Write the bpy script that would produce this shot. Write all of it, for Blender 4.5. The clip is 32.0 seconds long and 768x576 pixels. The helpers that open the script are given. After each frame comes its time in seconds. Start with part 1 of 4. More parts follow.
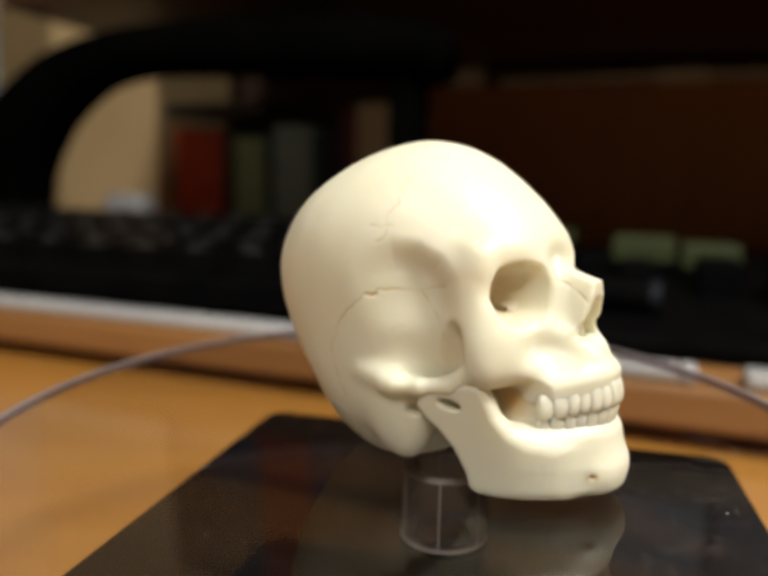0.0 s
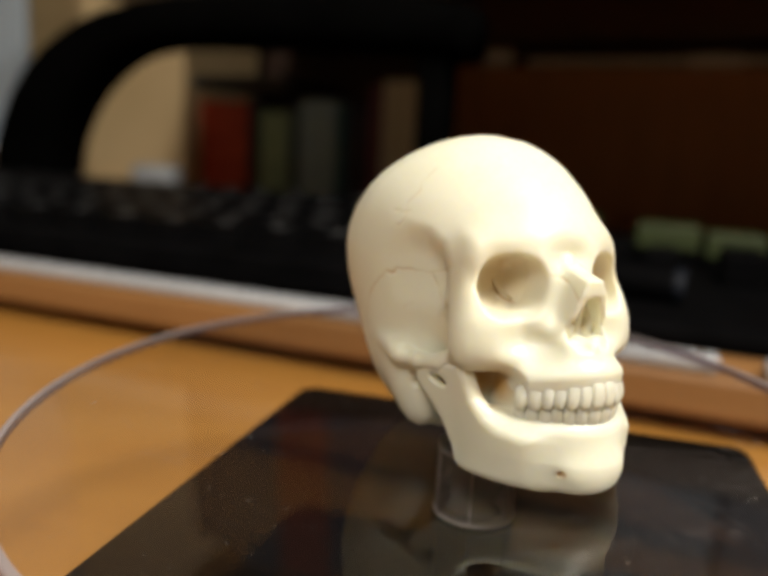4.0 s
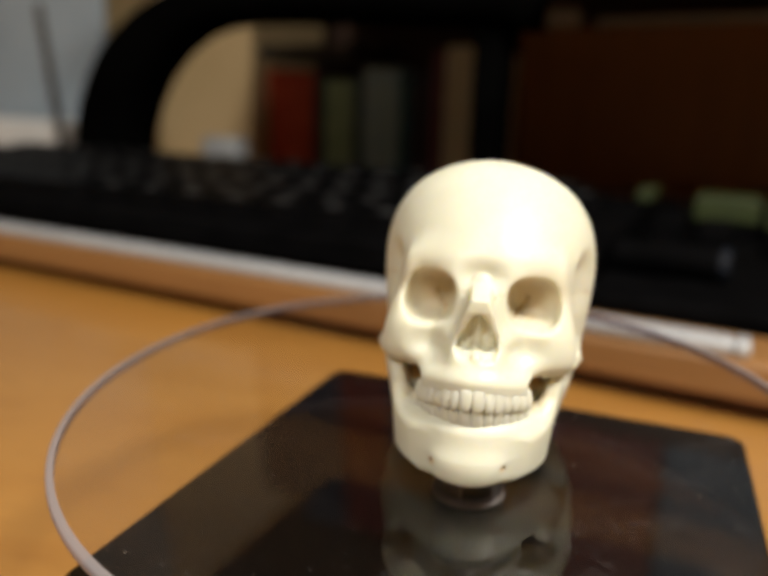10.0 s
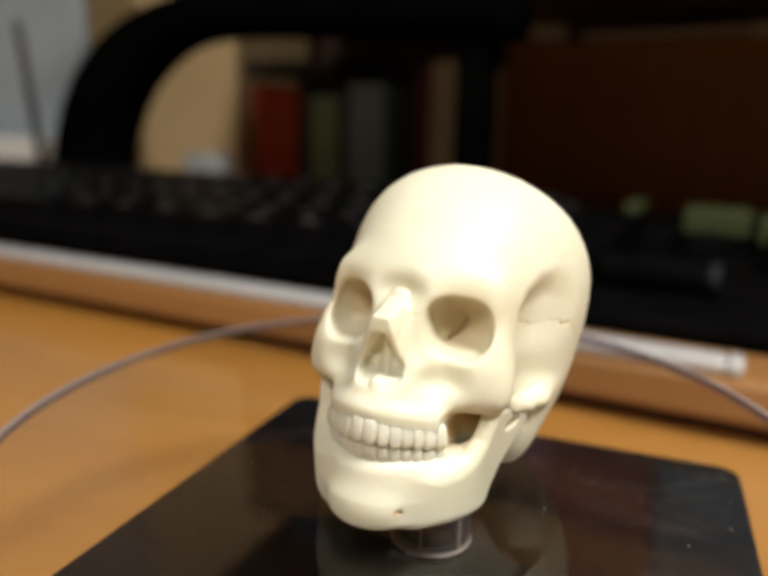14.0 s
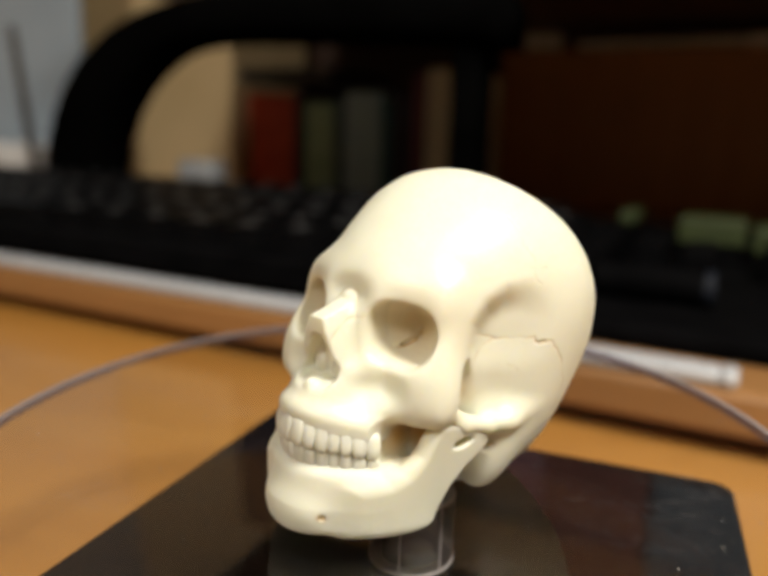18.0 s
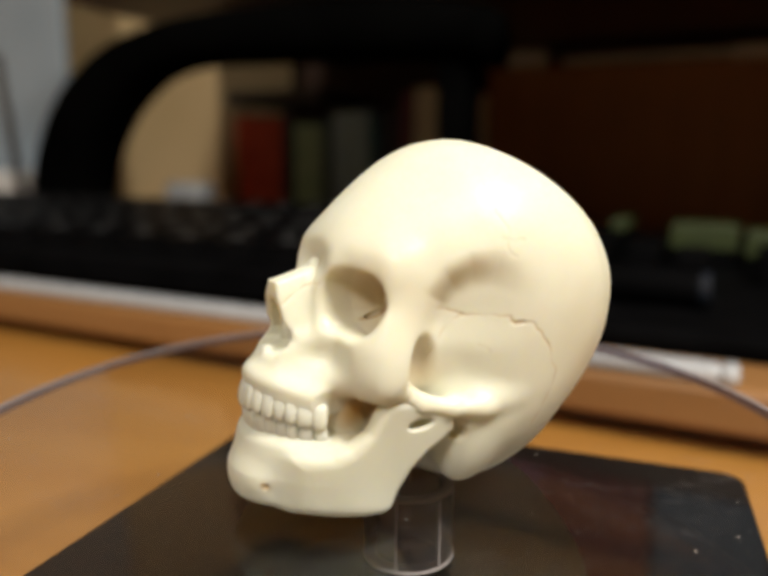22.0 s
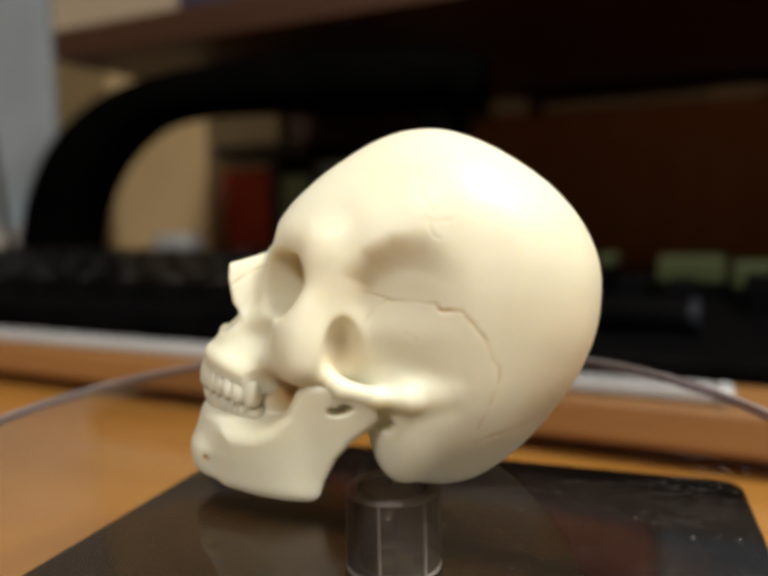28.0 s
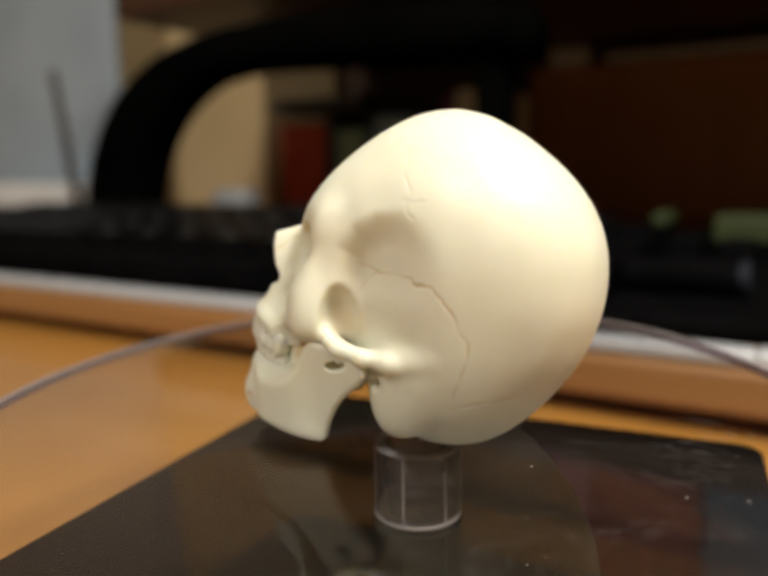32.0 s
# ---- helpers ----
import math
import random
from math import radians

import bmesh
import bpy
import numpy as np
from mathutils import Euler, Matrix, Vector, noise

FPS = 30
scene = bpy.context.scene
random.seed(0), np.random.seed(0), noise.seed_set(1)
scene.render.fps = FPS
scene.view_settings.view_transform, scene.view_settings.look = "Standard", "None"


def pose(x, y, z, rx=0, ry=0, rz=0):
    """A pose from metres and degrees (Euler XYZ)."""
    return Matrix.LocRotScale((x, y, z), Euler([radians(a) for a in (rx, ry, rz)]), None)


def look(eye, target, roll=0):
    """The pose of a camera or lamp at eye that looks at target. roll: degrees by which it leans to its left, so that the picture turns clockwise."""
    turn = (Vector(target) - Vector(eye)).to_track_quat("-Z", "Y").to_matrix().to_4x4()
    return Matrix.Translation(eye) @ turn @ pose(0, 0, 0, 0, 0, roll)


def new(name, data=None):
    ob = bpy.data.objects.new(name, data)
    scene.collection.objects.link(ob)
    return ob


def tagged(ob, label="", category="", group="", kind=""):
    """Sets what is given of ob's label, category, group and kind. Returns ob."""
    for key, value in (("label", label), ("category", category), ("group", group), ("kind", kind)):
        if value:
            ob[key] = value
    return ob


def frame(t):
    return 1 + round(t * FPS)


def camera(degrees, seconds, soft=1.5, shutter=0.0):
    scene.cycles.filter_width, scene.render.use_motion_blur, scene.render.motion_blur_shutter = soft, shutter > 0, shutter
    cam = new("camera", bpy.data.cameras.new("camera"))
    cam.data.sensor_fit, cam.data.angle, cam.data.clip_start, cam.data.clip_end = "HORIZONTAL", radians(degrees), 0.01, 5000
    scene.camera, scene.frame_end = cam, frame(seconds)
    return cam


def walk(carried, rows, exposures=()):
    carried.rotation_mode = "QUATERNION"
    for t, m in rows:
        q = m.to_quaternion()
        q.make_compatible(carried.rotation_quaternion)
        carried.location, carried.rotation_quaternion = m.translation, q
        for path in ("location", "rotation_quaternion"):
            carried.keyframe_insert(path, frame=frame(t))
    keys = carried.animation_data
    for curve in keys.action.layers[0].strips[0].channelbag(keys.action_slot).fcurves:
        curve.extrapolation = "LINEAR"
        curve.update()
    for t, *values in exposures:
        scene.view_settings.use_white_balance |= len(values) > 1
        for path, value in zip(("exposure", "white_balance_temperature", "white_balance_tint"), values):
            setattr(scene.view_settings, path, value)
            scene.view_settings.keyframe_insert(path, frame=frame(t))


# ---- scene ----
cam = camera(57.0, 32.0, 4.0)
cam.data.dof.use_dof = True
cam.data.dof.focus_distance = 0.068
cam.data.dof.aperture_fstop = 16.0
PATH = [
    (0, (-0.00297, -0.07584, 0.03974), (-0.05980, 0.91105, -0.10933), 1.20),
    (0.5, (-0.00168, -0.07696, 0.03949), (-0.06422, 0.90890, -0.11396), 1.37),
    (1, (-0.00024, -0.07891, 0.04062), (-0.07609, 0.90409, -0.12458), 1.35),
    (1.5, (-0.00131, -0.08026, 0.04210), (-0.08722, 0.89753, -0.14705), 1.35),
    (2, (-0.00146, -0.07905, 0.04266), (-0.08911, 0.89891, -0.14484), 1.00),
    (2.5, (-0.00280, -0.07817, 0.04209), (-0.07919, 0.90086, -0.14475), 1.31),
    (4.5, (-0.00585, -0.07975, 0.04041), (-0.08756, 0.90095, -0.13524), 3.11),
    (5, (-0.00401, -0.07788, 0.03895), (-0.09840, 0.90504, -0.11699), 2.24),
    (5.5, (-0.00182, -0.07393, 0.03807), (-0.05673, 0.91180, -0.11907), 2.10),
    (6, (-0.00179, -0.07401, 0.03923), (-0.05987, 0.91107, -0.12080), 2.14),
    (6.5, (-0.00230, -0.07723, 0.04034), (-0.08309, 0.90443, -0.13037), 2.28),
    (7, (-0.00199, -0.07886, 0.04041), (-0.09421, 0.89992, -0.14060), 2.70),
    (7.5, (0.00037, -0.07943, 0.04139), (-0.11594, 0.89608, -0.14331), 2.76),
    (8, (0.00117, -0.08113, 0.04186), (-0.14149, 0.88885, -0.15310), 2.74),
    (8.5, (0.00232, -0.08211, 0.04191), (-0.14397, 0.88703, -0.15448), 2.75),
    (9, (0.00333, -0.08443, 0.04528), (-0.15497, 0.87721, -0.17675), 2.70),
    (9.5, (0.00462, -0.08689, 0.04941), (-0.15911, 0.87113, -0.18400), 2.20),
    (10, (0.00373, -0.08745, 0.04977), (-0.17223, 0.86610, -0.19277), 1.84),
    (10.5, (0.00441, -0.08700, 0.05015), (-0.18194, 0.86379, -0.19533), 1.66),
    (11, (0.00590, -0.08347, 0.05158), (-0.16465, 0.87270, -0.18447), 1.00),
    (11.5, (0.00714, -0.07551, 0.04841), (-0.13538, 0.88496, -0.18871), 1.45),
    (12, (0.00668, -0.07431, 0.04723), (-0.14114, 0.88382, -0.19601), 1.63),
    (12.5, (0.00690, -0.07343, 0.04611), (-0.14124, 0.88620, -0.19099), 1.81),
    (13, (0.00751, -0.07407, 0.04666), (-0.15398, 0.88659, -0.17732), 1.49),
    (13.5, (0.00733, -0.07629, 0.04794), (-0.16137, 0.88521, -0.16699), 1.36),
    (14, (0.00698, -0.07666, 0.04785), (-0.16116, 0.88390, -0.17167), 1.47),
    (14.5, (0.00748, -0.07595, 0.04817), (-0.15173, 0.88683, -0.16822), 1.49),
    (16.5, (0.00735, -0.07337, 0.04572), (-0.14735, 0.88938, -0.17607), 2.04),
    (17, (0.00825, -0.07317, 0.04645), (-0.14825, 0.88961, -0.17392), 1.89),
    (17.5, (0.00764, -0.07335, 0.04645), (-0.14824, 0.89000, -0.17186), 2.12),
    (18, (0.00842, -0.07324, 0.04707), (-0.15645, 0.89098, -0.16051), 1.81),
    (18.5, (0.00803, -0.07320, 0.04801), (-0.15952, 0.89215, -0.15209), 1.54),
    (19, (0.00798, -0.07327, 0.04779), (-0.15622, 0.89239, -0.15355), 1.45),
    (19.5, (0.00764, -0.07346, 0.04765), (-0.16101, 0.89225, -0.14978), 1.38),
    (20, (0.00801, -0.07368, 0.04751), (-0.16800, 0.89307, -0.13801), 1.20),
    (20.5, (0.00759, -0.07385, 0.04569), (-0.18068, 0.89226, -0.13090), 0.89),
    (21, (0.00807, -0.07311, 0.04374), (-0.17733, 0.89349, -0.13323), 0.56),
    (21.5, (0.00831, -0.07228, 0.04453), (-0.16900, 0.89812, -0.11942), 0.47),
    (22, (0.00836, -0.07026, 0.04165), (-0.14747, 0.90219, -0.13168), 0.50),
    (22.5, (0.00901, -0.06858, 0.04153), (-0.12959, 0.90652, -0.13162), 0.26),
    (23, (0.00889, -0.06837, 0.04090), (-0.13557, 0.90609, -0.13100), 0.20),
    (23.5, (0.00955, -0.06836, 0.03989), (-0.13627, 0.90523, -0.13575), 0.09),
    (24, (0.00961, -0.06858, 0.03969), (-0.14098, 0.90480, -0.13309), 0.14),
    (24.5, (0.00920, -0.06768, 0.03810), (-0.13869, 0.90855, -0.12036), 0.14),
    (25, (0.00872, -0.06736, 0.03586), (-0.13635, 0.91267, -0.10014), -0.01),
    (25.5, (0.00812, -0.06718, 0.03649), (-0.13281, 0.91510, -0.08703), -0.19),
    (27.5, (0.00965, -0.06888, 0.03509), (-0.13633, 0.91563, -0.06196), -0.95),
    (28, (0.00968, -0.06884, 0.03540), (-0.13633, 0.91566, -0.06175), -0.96),
    (28.5, (0.00997, -0.06854, 0.03598), (-0.13307, 0.91634, -0.06168), -1.15),
    (29, (0.00999, -0.06805, 0.03592), (-0.12202, 0.91796, -0.06579), -1.34),
    (29.5, (0.01064, -0.06775, 0.03626), (-0.13095, 0.91455, -0.08635), -1.43),
    (30, (0.01129, -0.06910, 0.03614), (-0.15405, 0.90703, -0.10467), -1.07),
    (30.5, (0.01177, -0.07038, 0.03675), (-0.17213, 0.90105, -0.11331), -0.92),
    (31, (0.01219, -0.07152, 0.03707), (-0.18594, 0.89446, -0.12910), -1.11),
    (31.5, (0.01306, -0.07266, 0.03742), (-0.20235, 0.89094, -0.12094), -1.12),
    (32, (0.01363, -0.07334, 0.03786), (-0.21073, 0.88760, -0.12418), -0.95),
]
EXPOSURES = [(0, -0.09), (2.5, -0.07), (5, 0.0), (7, -0.10), (10, -0.06), (18, -0.04), (25, -0.08), (28, -0.04), (31, 0.07), (32, 0.07)]
walk(cam, [(t, look(eye, target, roll)) for t, eye, target, roll in PATH], EXPOSURES)
LAMP, LAMP_W = (0.22, -0.12, 0.42), 3.2
FILL_LAMP, FILL_W = (-0.35, -1.3, 1.5), 20.0
YAW = [(0, 55.62), (1, 49.25), (2, 43.19), (3.5, 34.87), (5, 26.88), (6, 21.57), (7, 16.3), (8, 11.14), (9, 6.14), (10, 1.29), (11, -3.39), (12, -7.91), (13, -12.25), (14, -16.36), (15.5, -22.05), (17, -27.66), (18, -31.73), (19, -35.97), (20, -40.17), (21, -44.32), (22, -48.31), (23, -52.15), (24, -55.96), (25, -59.87), (26.5, -66.04), (28, -72.28), (29, -76.49), (30, -80.72), (31, -84.95), (32, -89.16)]

# ---------------------------------------------------------------- light
world = bpy.data.worlds.new("room_light")
scene.world = world
world.use_nodes = True
world.node_tree.nodes["Background"].inputs[0].default_value = (1.0, 0.9, 0.78, 1)
world.node_tree.nodes["Background"].inputs[1].default_value = 0.008


def area_lamp(name, eye, target, size, watts, colour):
    data = bpy.data.lights.new(name, "AREA")
    data.shape, data.size, data.energy, data.color = "DISK", size, watts, colour
    ob = new(name, data)
    ob.matrix_world = look(eye, target)


# unseen lamp close above the desk, placed by the skull's highlight
area_lamp("overhead_lamp_light", LAMP, (0, 0.05, 0), 0.13, LAMP_W, (1.0, 0.93, 0.80))
# added fill from behind the camera, brightens hutch and desk; no known source
area_lamp("added_fill_light", FILL_LAMP, (0, 0.2, 0), 0.4, FILL_W, (1.0, 0.95, 0.84))

# ---------------------------------------------------------------- helpers
HUTCH = Matrix.Translation((0.0665, 0.1034, 0)) @ pose(0, 0, 0, 0, 0, -17.5)
DESK_Z, BOARD_Z = -0.0235, -0.0070


def mesh_of(name, bm, smooth=False):
    me = bpy.data.meshes.new(name)
    bm.normal_update()
    bm.to_mesh(me)
    bm.free()
    if smooth:
        for f in me.polygons:
            f.use_smooth = True
    return me


def part(name, bm, material, parent, label="", smooth=False, m=None):
    me = bm if isinstance(bm, bpy.types.Mesh) else mesh_of(name, bm, smooth)
    if material and not me.materials:
        me.materials.append(material)
    ob = new(name, me)
    if parent:
        ob.parent = parent
    if m is not None:
        ob.matrix_basis = m
    return tagged(ob, label)


def thing(name, label, category, m=None, group="", kind=""):
    ob = new(name)
    ob.empty_display_size = 0.02
    if m is not None:
        ob.matrix_basis = m
    return tagged(ob, label, category, group, kind)


def box(x0, x1, y0, y1, z0, z1, r=0.0, seg=2, bm=None):
    bm = bm or bmesh.new()
    got = bmesh.ops.create_cube(bm, size=1.0)["verts"]
    for v in got:
        v.co = ((x0 + x1) / 2 + v.co.x * (x1 - x0), (y0 + y1) / 2 + v.co.y * (y1 - y0), (z0 + z1) / 2 + v.co.z * (z1 - z0))
    if r:
        edges = list({e for v in got for e in v.link_edges})
        bmesh.ops.bevel(bm, geom=edges, offset=r, segments=seg, profile=0.5, affect="EDGES")
    return bm


def lathe(profile, n=64):
    """A turned body about z from (radius, height) pairs."""
    bm = bmesh.new()
    rings = []
    for r, z in profile:
        if r < 1e-7:
            rings.append([bm.verts.new((0, 0, z))])
        else:
            rings.append([bm.verts.new((r * math.cos(2 * math.pi * i / n), r * math.sin(2 * math.pi * i / n), z)) for i in range(n)])
    for a, b in zip(rings, rings[1:]):
        for i in range(n):
            j = (i + 1) % n
            if len(a) == 1 and len(b) > 1:
                bm.faces.new((a[0], b[j], b[i]))
            elif len(b) == 1 and len(a) > 1:
                bm.faces.new((a[i], a[j], b[0]))
            elif len(a) > 1:
                bm.faces.new((a[i], a[j], b[j], b[i]))
    bmesh.ops.recalc_face_normals(bm, faces=bm.faces)
    return bm


def smooth_path(pts, n):
    """n points along a Catmull-Rom line through pts (tuples of any length)."""
    p = np.array(pts, float)
    q = np.vstack([2 * p[0] - p[1], p, 2 * p[-1] - p[-2]])
    out = []
    for u in np.linspace(0, len(p) - 1 - 1e-9, n):
        i, f = int(u), u - int(u)
        a, b, c, d = q[i:i + 4]
        out.append(0.5 * (2 * b + (c - a) * f + (2 * a - 5 * b + 4 * c - d) * f * f + (3 * b - a - 3 * c + d) * f ** 3))
    return out


# ---------------------------------------------------------------- materials
def nodes_of(name):
    mat = bpy.data.materials.new(name)
    mat.use_nodes = True
    nt = mat.node_tree
    return mat, nt, nt.nodes["Principled BSDF"]


def mixed(nt, fac, a, b):
    n = nt.nodes.new("ShaderNodeMix")
    n.data_type = "RGBA"
    for sock, val in ((n.inputs[0], fac), (n.inputs[6], a), (n.inputs[7], b)):
        if hasattr(val, "is_linked"):
            nt.links.new(val, sock)
        elif isinstance(val, tuple):
            sock.default_value = (*val, 1)
        else:
            sock.default_value = val
    return n.outputs[2]


def grain(nt, scale, detail=4.0, stretch=(1, 1, 1), rough=0.5, distort=0.0):
    tc = nt.nodes.new("ShaderNodeTexCoord")
    mp = nt.nodes.new("ShaderNodeMapping")
    mp.inputs["Scale"].default_value = stretch
    n = nt.nodes.new("ShaderNodeTexNoise")
    n.inputs["Scale"].default_value, n.inputs["Detail"].default_value = scale, detail
    n.inputs["Roughness"].default_value, n.inputs["Distortion"].default_value = rough, distort
    nt.links.new(tc.outputs["Object"], mp.inputs[0])
    nt.links.new(mp.outputs[0], n.inputs[0])
    return n.outputs[0]


def ramp(nt, fac, lo, hi):
    n = nt.nodes.new("ShaderNodeMapRange")
    n.inputs[1].default_value, n.inputs[2].default_value = lo, hi
    nt.links.new(fac, n.inputs[0])
    return n.outputs[0]


def bump(nt, bsdf, height, strength, dist):
    b = nt.nodes.new("ShaderNodeBump")
    b.inputs["Strength"].default_value, b.inputs["Distance"].default_value = strength, dist
    nt.links.new(height, b.inputs["Height"])
    nt.links.new(b.outputs[0], bsdf.inputs["Normal"])


def simple(name, a, b, scale, rough=0.5, metal=0.0, coat=0.0, stretch=(1, 1, 1), bumps=0.0, bdist=0.0005, rvar=0.12, spec=0.5):
    mat, nt, p = nodes_of(name)
    g = grain(nt, scale, stretch=stretch)
    g2 = grain(nt, scale * 7.3, stretch=stretch)
    nt.links.new(mixed(nt, ramp(nt, g, 0.35, 0.65), a, b), p.inputs["Base Color"])
    r = nt.nodes.new("ShaderNodeMapRange")
    r.inputs[3].default_value, r.inputs[4].default_value = max(rough - rvar, 0.02), rough + rvar
    nt.links.new(g2, r.inputs[0])
    nt.links.new(r.outputs[0], p.inputs["Roughness"])
    p.inputs["Metallic"].default_value, p.inputs["Coat Weight"].default_value = metal, coat
    p.inputs["Specular IOR Level"].default_value = spec
    if spec < 0.1:
        p.inputs["IOR"].default_value = 1.0 + 3 * spec
    if bumps:
        bump(nt, p, g2, bumps, bdist)
    return mat


def wood(name, a, b, c, rough, coat, along=(1, 0.08, 1), size=60):
    """Varnished board: long grain, pores, and broad changes of tone."""
    mat, nt, p = nodes_of(name)
    g = grain(nt, size, 6, along, 0.6, 0.4)
    fine = grain(nt, size * 6, 3, (along[0] * 1.0, along[1] * 0.4, along[2]), 0.6)
    broad = grain(nt, 5, 2, (1, 0.5, 1))
    col = mixed(nt, ramp(nt, g, 0.3, 0.7), a, b)
    n = nt.nodes.new("ShaderNodeMath")
    n.operation = "MULTIPLY"
    n.inputs[1].default_value = 0.45
    nt.links.new(ramp(nt, fine, 0.55, 0.75), n.inputs[0])
    col = mixed(nt, n.outputs[0], col, c)
    n2 = nt.nodes.new("ShaderNodeMath")
    n2.operation = "MULTIPLY"
    n2.inputs[1].default_value = 0.35
    nt.links.new(ramp(nt, broad, 0.4, 0.65), n2.inputs[0])
    nt.links.new(mixed(nt, n2.outputs[0], col, b), p.inputs["Base Color"])
    p.inputs["Roughness"].default_value = rough
    p.inputs["Coat Weight"].default_value, p.inputs["Coat Roughness"].default_value = coat, 0.15
    bump(nt, p, fine, 0.15, 0.0002)
    return mat


M = {}
M["desk"] = wood("desk_wood", (0.49, 0.246, 0.056), (0.415, 0.191, 0.038), (0.28, 0.116, 0.020), 0.40, 0.8, (0.25, 1.6, 1), 40)
M["board"] = wood("hutch_wood", (0.32, 0.165, 0.06), (0.27, 0.13, 0.045), (0.18, 0.078, 0.024), 0.45, 0.2, (0.12, 1.5, 1.5), 45)
# darkened hutch wood: shade on shelf and rear panels is in the colour
M["shelf"] = wood("shaded_shelf_wood", (0.042, 0.015, 0.005), (0.032, 0.011, 0.004), (0.02, 0.007, 0.002), 0.5, 0.1, (0.12, 1.5, 1.5), 45)
M["rear"] = wood("shaded_rear_wood", (0.035, 0.014, 0.006), (0.028, 0.010, 0.004), (0.02, 0.007, 0.003), 0.6, 0.0, (1.5, 1.5, 0.12), 35)
M["panel"] = wood("back_panel_wood", (0.42, 0.175, 0.050), (0.33, 0.13, 0.035), (0.19, 0.072, 0.020), 0.5, 0.05, (1.5, 1.5, 0.12), 35)
M["black"] = simple("black_plastic", (0.0022, 0.0022, 0.0025), (0.0035, 0.0035, 0.004), 60, 0.5, spec=0.05, bumps=0.1, bdist=0.0002)
M["matt_black"] = simple("matt_black_plastic", (0.0012, 0.0012, 0.0012), (0.002, 0.002, 0.002), 30, 0.8, spec=0.015)
M["key"] = simple("key_plastic", (0.0022, 0.0022, 0.0025), (0.004, 0.004, 0.0045), 90, 0.35, spec=0.06, bumps=0.1, bdist=0.0001)
M["white"] = simple("white_plastic", (0.30, 0.31, 0.33), (0.36, 0.37, 0.39), 30, 0.35)
M["grey"] = simple("grey_painted_metal", (0.26, 0.32, 0.385), (0.31, 0.37, 0.435), 12, 0.5)
M["tan"] = simple("beige_card", (0.60, 0.44, 0.23), (0.66, 0.49, 0.27), 9, 0.75)
# pale, so that the walls bounce light into the hutch
M["wall"] = simple("wall_paint", (0.70, 0.60, 0.46), (0.75, 0.65, 0.50), 3, 0.8)
M["green"] = simple("green_paper", (0.016, 0.026, 0.003), (0.024, 0.035, 0.005), 40, 0.6)
M["silver"] = simple("brushed_metal", (0.58, 0.55, 0.50), (0.66, 0.63, 0.58), 60, 0.4)


def glass_black():
    """Black glass with dust and faint smears."""
    mat, nt, p = nodes_of("black_glass")
    dust = grain(nt, 1500, 2)
    smear = grain(nt, 45, 5, (1, 2.2, 1), 0.6, 0.8)
    sp = ramp(nt, dust, 0.72, 0.76)
    sm = nt.nodes.new("ShaderNodeMath")
    sm.operation = "MULTIPLY"
    sm.inputs[1].default_value = 0.006
    nt.links.new(ramp(nt, smear, 0.52, 0.72), sm.inputs[0])
    col = mixed(nt, sm.outputs[0], (0.004, 0.0035, 0.003), (0.6, 0.55, 0.5))
    col = mixed(nt, sp, col, (0.35, 0.33, 0.30))
    nt.links.new(col, p.inputs["Base Color"])
    r = nt.nodes.new("ShaderNodeMapRange")
    r.inputs[3].default_value, r.inputs[4].default_value = 0.03, 0.10
    nt.links.new(smear, r.inputs[0])
    nt.links.new(r.outputs[0], p.inputs["Roughness"])
    p.inputs["IOR"].default_value = 1.32
    return mat


